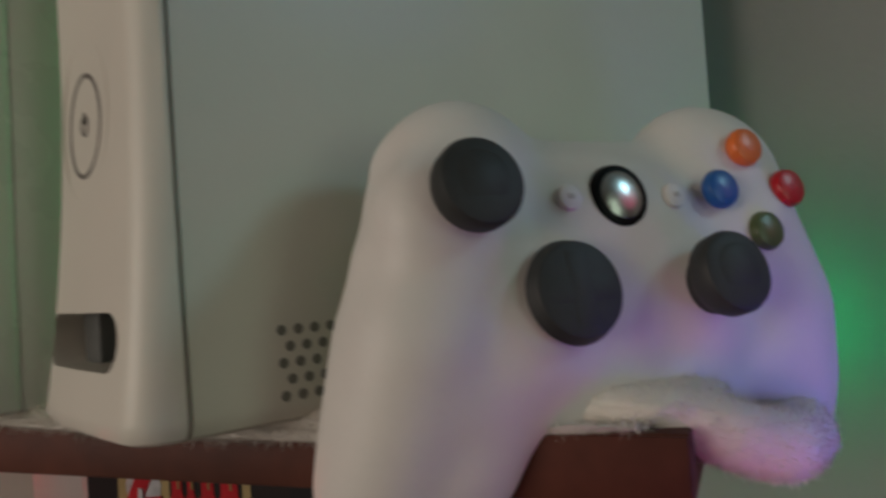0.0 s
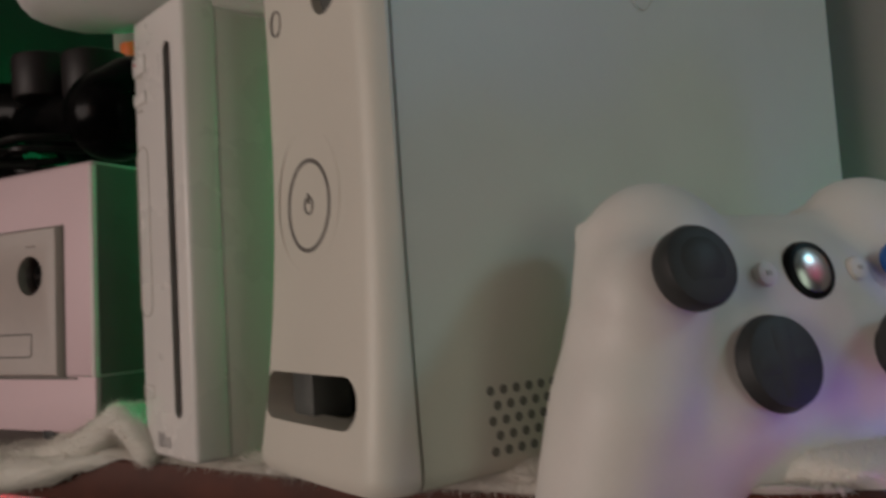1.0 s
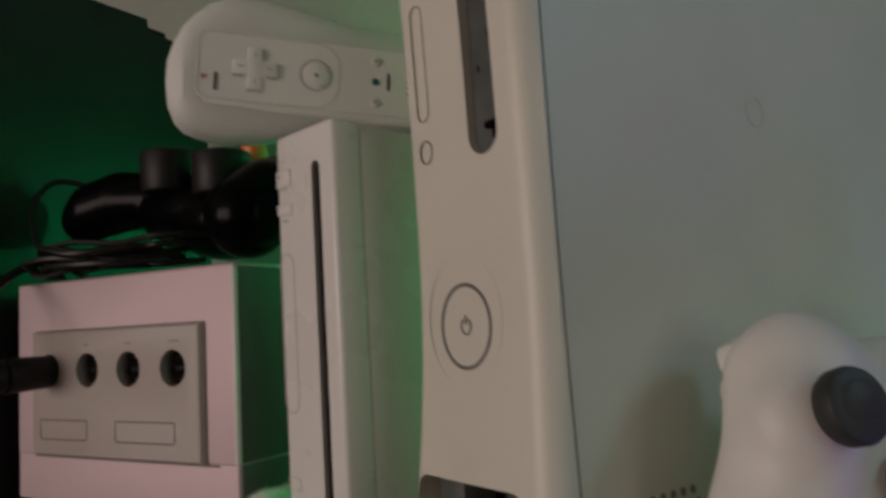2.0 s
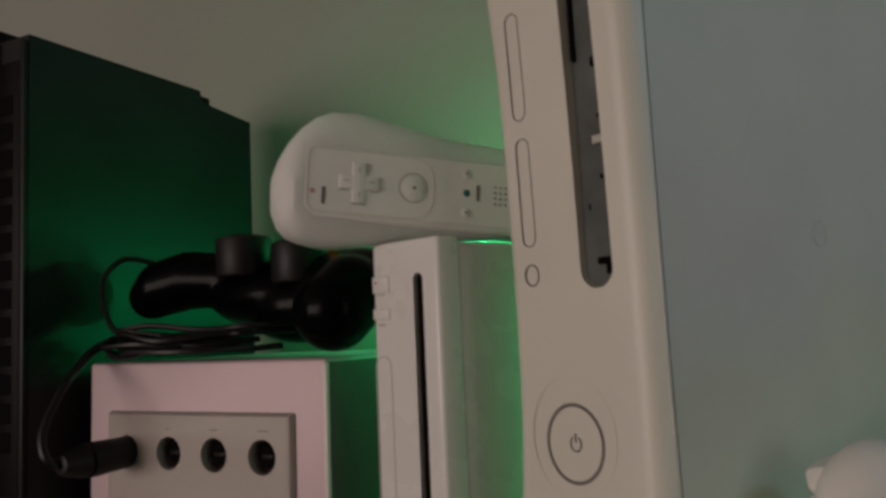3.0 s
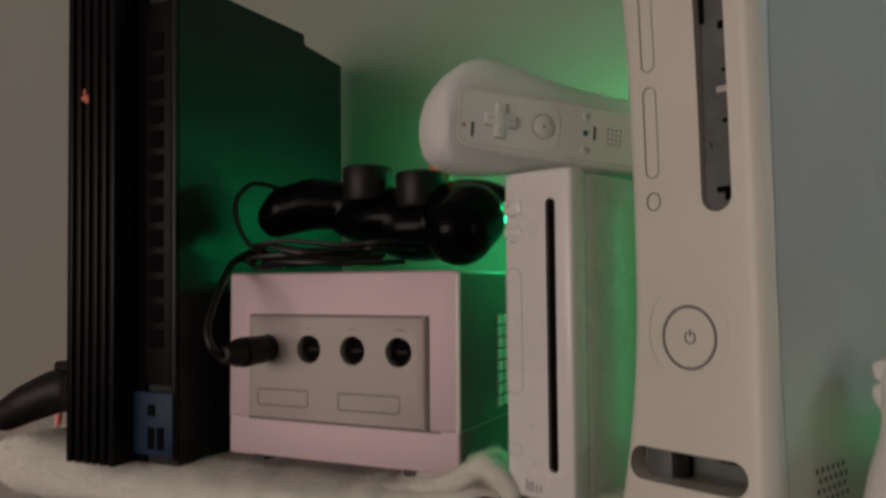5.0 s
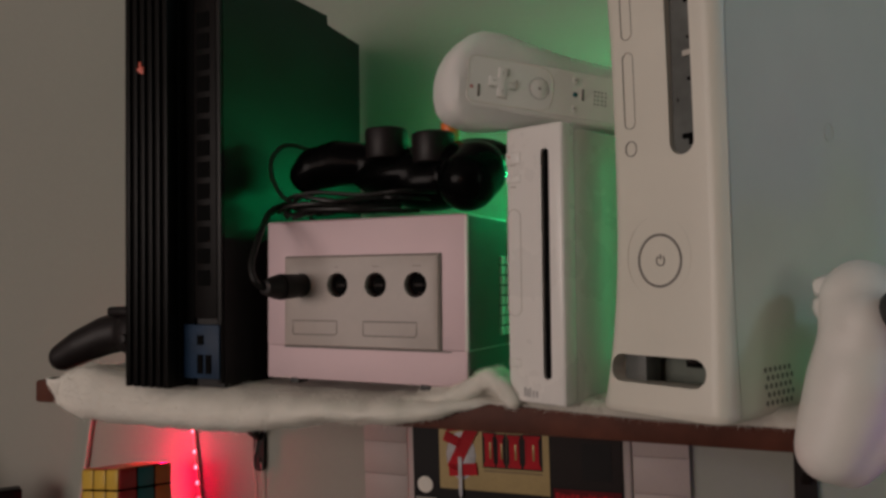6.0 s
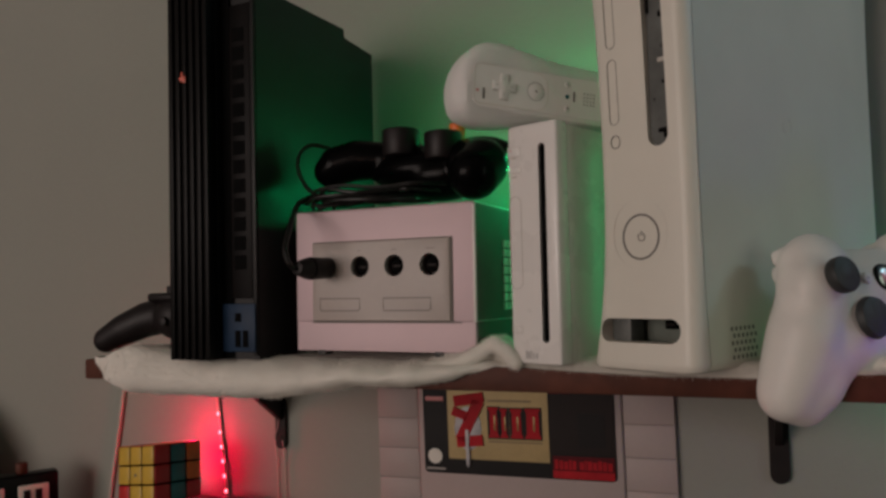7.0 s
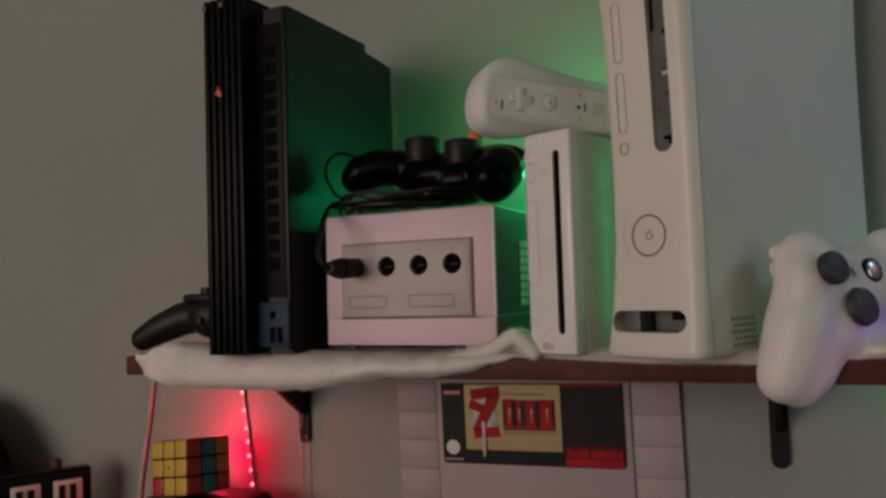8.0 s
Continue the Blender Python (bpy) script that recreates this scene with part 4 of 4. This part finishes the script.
stick(-0.0402, 0.0014, -0.0237)
stick(0.0238, -0.0225, -0.0252)
dp = part("direction_disc", rod((-0.0170, -0.0125, -0.0218), (-0.0170, -0.0178, -0.0218), 0.0124, 0.0116, n=44, bevel=0.0014), RUBBER, white, "dark grey round direction pad")
plus = bmesh.new()
add_box(plus, -0.0262, -0.0078, -0.01795, -0.0171, -0.0248, -0.0188, 0.0004)
add_box(plus, -0.0200, -0.0140, -0.01798, -0.0171, -0.0310, -0.0126, 0.0004)
part("cross", plus, RUBBER, dp)
gd = part("guide_button", rod((0.0022, -0.0118, 0.0012), (0.0022, -0.0148, 0.0012), 0.0084, 0.0081, n=40, bevel=0.0010), BLACK, white, "chrome guide button in a black ring")
part("dome", blob([((0.0022, -0.0134, 0.0012), (0.0076, 0.0024, 0.0076))], 0.0007, 2), CHROME, gd)
for s in (-1, 1):
    k = part("side_button", rod((s * 0.0161 + 0.0038, -0.0105, 0.0012), (s * 0.0161 + 0.0038, -0.0143, 0.0012), 0.0033, n=24, bevel=0.0009), PADWHITE, white, "small clear round button")
    part("arrow", box(s * 0.0161 + 0.0030, s * 0.0161 + 0.0046, -0.0146, -0.0142, 0.0006, 0.0018), LINE, k)
for x, z, mat, word in ((0.0360, 0.0027, BLUEB, "blue"), (0.0485, 0.0147, ORANGE, "orange"), (0.0608, 0.0027, REDB, "red"), (0.0485, -0.0093, OLIVE, "olive green")):
    part("face_button", rod((x, -0.0110, z), (x, -0.0157, z), 0.0054, n=32, bevel=0.0020), mat, white, word + " translucent face button")

# ---- big grey cartridge plaque on the wall under the shelf ----
cart = thing("cartridge_plaque", HOME @ pose(0.3072, 0.2160, 1.2187, 0, -0.9, 0) @ Matrix.Diagonal((1.012, 1, 1.02, 1)), "large grey game cartridge with a dark label hung on the wall", "wall plaque")
W2, CT, CB = 0.1448, 0.0880, -0.100
part("shell", box(-0.1000, 0.1000, 0.0, 0.0086, CB, CT, 0.0025, 3), CARTGREY, cart)
for s in (-1, 1):
    part("side_joint", box(min(s * 0.1001, s * 0.1446), max(s * 0.1001, s * 0.1446), 0.0035, 0.0084, CB + 0.002, CT - 0.002), CARTDARK, cart)
    for k in range(7):
        z1 = CT - 0.0180 - 0.0292 * k
        part("side_rib", box(min(s * 0.1006, s * W2), max(s * 0.1006, s * W2), 0.0022, 0.0084, max(z1 - 0.0178, CB), min(z1 + 0.0107, CT), 0.0008), CARTGREY, cart)
label_edge = [(-0.0995, 0.0880), (-0.0995, 0.0052), (-0.0983, 0.0022), (-0.0953, 0.0010), (0.0953, 0.0010), (0.0983, 0.0022), (0.0995, 0.0052), (0.0995, 0.0880)]
lab = part("label", prism(label_edge, -0.0012, 0.0005), LABELBLACK, cart, "glossy black printed label", at=Matrix.Diagonal((0.937, 1, 0.925, 1)))
part("gold_field", box(-0.0720, 0.0345, -0.0016, -0.0013, 0.0165, 0.0865), GOLD, lab, "gold printed field")
part("brown_field", box(0.0365, 0.0985, -0.0016, -0.0013, 0.0260, 0.0835), LABELBROWN, lab)
part("picture_square", box(0.0640, 0.0900, -0.0020, -0.0017, 0.0330, 0.0660), LABELBLACK, lab)
part("red_stripe", box(0.0365, 0.0960, -0.0018, -0.0013, 0.0850, 0.0872), LABELRED, lab)
redf = part("red_field", box(0.0375, 0.0978, -0.0018, -0.0013, 0.0020, 0.0240), LABELDARKRED, lab, "red printed field")
part("red_band", box(0.0377, 0.0975, -0.0022, -0.0017, 0.0024, 0.0098), LABELRED, redf)
for k, (x0, x1) in enumerate(((0.0395, 0.0432), (0.0442, 0.0480), (0.0490, 0.0525), (0.0535, 0.0562), (0.0572, 0.0608), (0.0640, 0.0682), (0.0692, 0.0708), (0.0718, 0.0762), (0.0772, 0.0808), (0.0818, 0.0856), (0.0866, 0.0904), (0.0914, 0.0956))):
    part("printed_block", box(x0, x1, -0.0022, -0.0017, 0.0112, 0.0205 - 0.0008 * (k % 3)), LABELRED, redf)
part("pink_bar", box(-0.0965, -0.0765, -0.0018, -0.0013, 0.0755, 0.0800, 0.0002), LABELPINK, lab)
part("seal", rod((-0.0875, -0.0019, 0.0185), (-0.0875, -0.0013, 0.0185), 0.0078, n=32), LABELWHITE, lab, "cream oval seal")
part("print_bar", box(-0.0975, -0.0765, -0.0018, -0.0013, 0.0045, 0.0065), PANELGREY, lab)
part("shield", blob([((-0.0500, -0.0018, 0.0480), (0.0150, 0.0010, 0.0225))], 0.0009, 2), LABELSTEEL, lab, "steel grey shield shape")
bl = bmesh.new()
for x0, z0, x1, z1, w in ((-0.064, 0.0755, -0.032, 0.0800, 0.0055), (-0.037, 0.0760, -0.058, 0.0360, 0.0060), (-0.062, 0.0340, -0.034, 0.0365, 0.0055), (-0.066, 0.066, -0.050, 0.0600, 0.0045)):
    d = Vector((x1 - x0, 0, z1 - z0)).normalized()
    n = Vector((-d.z, 0, d.x)) * w
    vs = [bm_v for bm_v in (Vector((x0, 0, z0)) + n, Vector((x0, 0, z0)) - n, Vector((x1, 0, z1)) - n, Vector((x1, 0, z1)) + n)]
    lo = [bl.verts.new((v.x, -0.0022, v.z)) for v in vs]
    hi = [bl.verts.new((v.x, -0.0034, v.z)) for v in vs]
    bl.faces.new(lo), bl.faces.new(hi)
    for k in range(4):
        bl.faces.new((lo[k], lo[(k + 1) % 4], hi[(k + 1) % 4], hi[k]))
bmesh.ops.recalc_face_normals(bl, faces=bl.faces)
part("red_emblem", bl, LABELRED, lab, "red zigzag emblem", smooth=False)
for x0, x1, z1 in ((-0.0275, -0.0165, 0.0700), (-0.0150, -0.0070, 0.0690), (-0.0040, 0.0085, 0.0690), (0.0110, 0.0270, 0.0695)):
    rb = part("red_block", loft([[(x, y, z) for x, z in ((x0, 0.0395), (x1, 0.0395), (x1, 0.0412), (x1 - 0.0016, 0.0440), (x1 - 0.0020, z1 - 0.0040), (x1 - 0.0004, z1 - 0.0018), (x1 - 0.0006, z1), (x0, z1), (x0, z1 - 0.0018), (x0 + 0.0016, z1 - 0.0040), (x0 + 0.0016, 0.0440), (x0, 0.0412))] for y in (-0.0024, -0.0017)]), LABELRED, lab, smooth=False)
    part("gold_slit", box((x0 + x1) / 2 + 0.0004, (x0 + x1) / 2 + 0.0022, -0.0027, -0.0023, 0.0470, z1 - 0.0080, 0.0001), GOLD, rb)
    part("block_shadow", box(x0 - 0.0012, x1 + 0.0014, -0.00185, -0.0014, 0.0380, z1 + 0.0010), LABELBROWN, rb)
part("sword", loft([[(x, y, z) for x, z in ((-0.0520, 0.0470), (-0.0520, 0.0125), (-0.0503, 0.0085), (-0.0486, 0.0125), (-0.0486, 0.0470))] for y in (-0.0046, -0.0035)]), LABELSTEEL, lab, "pale blade", smooth=False)
for z, x0, x1 in ((0.0755, -0.028, 0.018), (0.0345, -0.028, 0.028)):
    part("print_bar", box(x0, x1, -0.0019, -0.0017, z, z + 0.0018), GOLDPRINT, lab)

# ---- lower shelf and what stands on it ----
lower = part("shelf", box(-0.72, 0.10, 0.02, DEEP - 0.001, 1.030, 1.048, 0.0012), WOOD, at=HOME)
part("edge_band", box(-0.7194, 0.0994, 0.0193, 0.0204, 1.0308, 1.0472, 0.0002), WOOD, lower, "dark brown edge band")
tagged(lower, "dark wooden lower shelf board", "shelf")
# plain black box put under the puzzle cube as its support
stand = part("rounded_box", box(-0.715, -0.590, 0.215, 0.320, 1.0484, 1.1830, 0.010, 4), BLACK)
tagged(stand, "black rounded box under a puzzle cube", "speaker")
puzzle = thing("puzzle_cube", Matrix.Translation((-0.6325, 0.2306, 1.1945)) @ Matrix.Rotation(math.radians(-9), 4, Vector((0.69, 0.72, 0))) @ pose(0, 0, 0, 0, 0, -6), "scrambled puzzle cube with yellow, red, teal and orange stickers", "puzzle cube")
part("core", box(-0.0565, -0.0005, 0.0005, 0.0565, 0.0005, 0.0565), VOID, puzzle)
LEFTF = ((REDS, YELLOWS, YELLOWS), (YELLOWS, YELLOWS, YELLOWS), (YELLOWS, YELLOWS, YELLOWS))
RIGHTF = ((REDS, TEALS, REDS), (REDS, TEALS, ORANGES), (REDS, TEALS, ORANGES))
for r in range(3):
    for c in range(3):
        z, q = 0.019 * r, 0.019 * c
        part("sticker", box(-0.0562 + q, -0.0388 + q, -0.0006, 0.0006, z + 0.0008, z + 0.0182, 0.0012), LEFTF[r][c], puzzle)
        part("sticker", box(-0.0006, 0.0006, q + 0.0008, q + 0.0182, z + 0.0008, z + 0.0182, 0.0012), RIGHTF[r][c], puzzle)
        part("sticker", box(-0.0562 + q, -0.0388 + q, z + 0.0008, z + 0.0182, 0.0563, 0.0574, 0.0010), (ORANGES, REDS, ORANGES)[(r + c) % 3], puzzle)
part("centre_mark", rod((-0.0285, -0.0010, 0.0285), (-0.0285, -0.0004, 0.0285), 0.0018, n=12), GROOVE, puzzle)
model = thing("toy_building", pose(-0.9225, 0.139, 1.0484, 0, 0, 62), "black block toy with two white framed windows", "toy")
part("block", box(0.0, 0.165, 0.0, 0.022, 0.0, 0.1498, 0.003, 3), BLACK, model)
for x in (0.078, 0.123):
    w = part("window", box(x, x + 0.031, -0.004, 0.001, 0.108, 0.138, 0.001), LABELWHITE, model, "white window frame")
    for k in range(2):
        part("pane", box(x + 0.005 + 0.012 * k, x + 0.012 + 0.012 * k, -0.0052, -0.0038, 0.114, 0.133), LABELBROWN, w)
part("chimney", rod((0.128, 0.012, 0.1497), (0.128, 0.012, 0.162), 0.0065, n=16, bevel=0.002), WOOD, model)
# unidentified round dark shape, drawn as a flattened ball
ball = part("round_dark_object", blob([((-1.085, 0.235, 1.155), (0.130, 0.070, 0.130))], 0.005, 3), BLACK)
tagged(ball, "large round black object of unclear kind on the lower shelf", "speaker")

# ---- wires and light strips ----
cord = tube([(-0.174, 0.2215, 1.330), (-0.1808, 0.2215, 1.2804), (-0.1902, 0.2215, 1.2250), (-0.2006, 0.2215, 1.1688), (-0.207, 0.2215, 1.1100), (-0.209, 0.21, 1.0500)], 0.0020, 8, 6)
tagged(part("hanging_wire", cord, WIRE, at=HOME), "pale wire hanging down the wall below the shelf", "cable")
strip = thing("light_strip", HOME, "thin red light strip hanging down the wall below the shelf", "light strip")
sp = [(-0.0455, 0.2215, 1.330), (-0.0440, 0.2215, 1.2850), (-0.0394, 0.2215, 1.2439), (-0.0360, 0.2215, 1.2120), (-0.0322, 0.2215, 1.1794), (-0.029, 0.2215, 1.1200), (-0.026, 0.21, 1.0495)]
part("band", tube(sp, 0.0018, 8, 6), WIRE, strip)
for k in range(9):
    t = k / 8 * 4
    i = min(int(t), 3)
    p = Vector(sp[i + 1]).lerp(Vector(sp[i + 2]), t - i)
    part("led", box(p.x - 0.0012, p.x + 0.0012, p.y - 0.0032, p.y - 0.0012, p.z - 0.0018, p.z + 0.0018, 0.0005), LEDRED, strip, "red light emitting chip")
for x in (0.0335, 0.0430):
    tagged(part("hanging_wire", tube([(x, 0.2195, 1.2390), (x + 0.001, 0.2225, 1.21), (x + 0.002, 0.2225, 1.15), (x + 0.001, 0.2225, 1.0495)], 0.0006, 6, 5), WIRE, at=HOME), "very thin pale wire hanging below a bracket", "cable")
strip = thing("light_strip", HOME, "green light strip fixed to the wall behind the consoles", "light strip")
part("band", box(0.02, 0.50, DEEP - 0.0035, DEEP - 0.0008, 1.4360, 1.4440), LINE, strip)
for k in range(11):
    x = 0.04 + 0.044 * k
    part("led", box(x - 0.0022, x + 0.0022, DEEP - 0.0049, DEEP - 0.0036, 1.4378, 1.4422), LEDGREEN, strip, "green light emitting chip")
# unseen strip added as the source of the green lamp at the shelf end
strip = thing("light_strip", HOME, "short unseen green light strip added upright past the shelf end", "light strip")
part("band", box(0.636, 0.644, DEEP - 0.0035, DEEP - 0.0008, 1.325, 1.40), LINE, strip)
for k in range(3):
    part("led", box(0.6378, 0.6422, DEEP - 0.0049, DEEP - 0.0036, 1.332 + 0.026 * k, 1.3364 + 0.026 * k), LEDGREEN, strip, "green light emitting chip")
# made-up strip, out of view, as a source for the pale blue and pink lamps
strip = thing("light_strip", HOME, "unseen colour light strip added on the wall beyond the shelf", "light strip")
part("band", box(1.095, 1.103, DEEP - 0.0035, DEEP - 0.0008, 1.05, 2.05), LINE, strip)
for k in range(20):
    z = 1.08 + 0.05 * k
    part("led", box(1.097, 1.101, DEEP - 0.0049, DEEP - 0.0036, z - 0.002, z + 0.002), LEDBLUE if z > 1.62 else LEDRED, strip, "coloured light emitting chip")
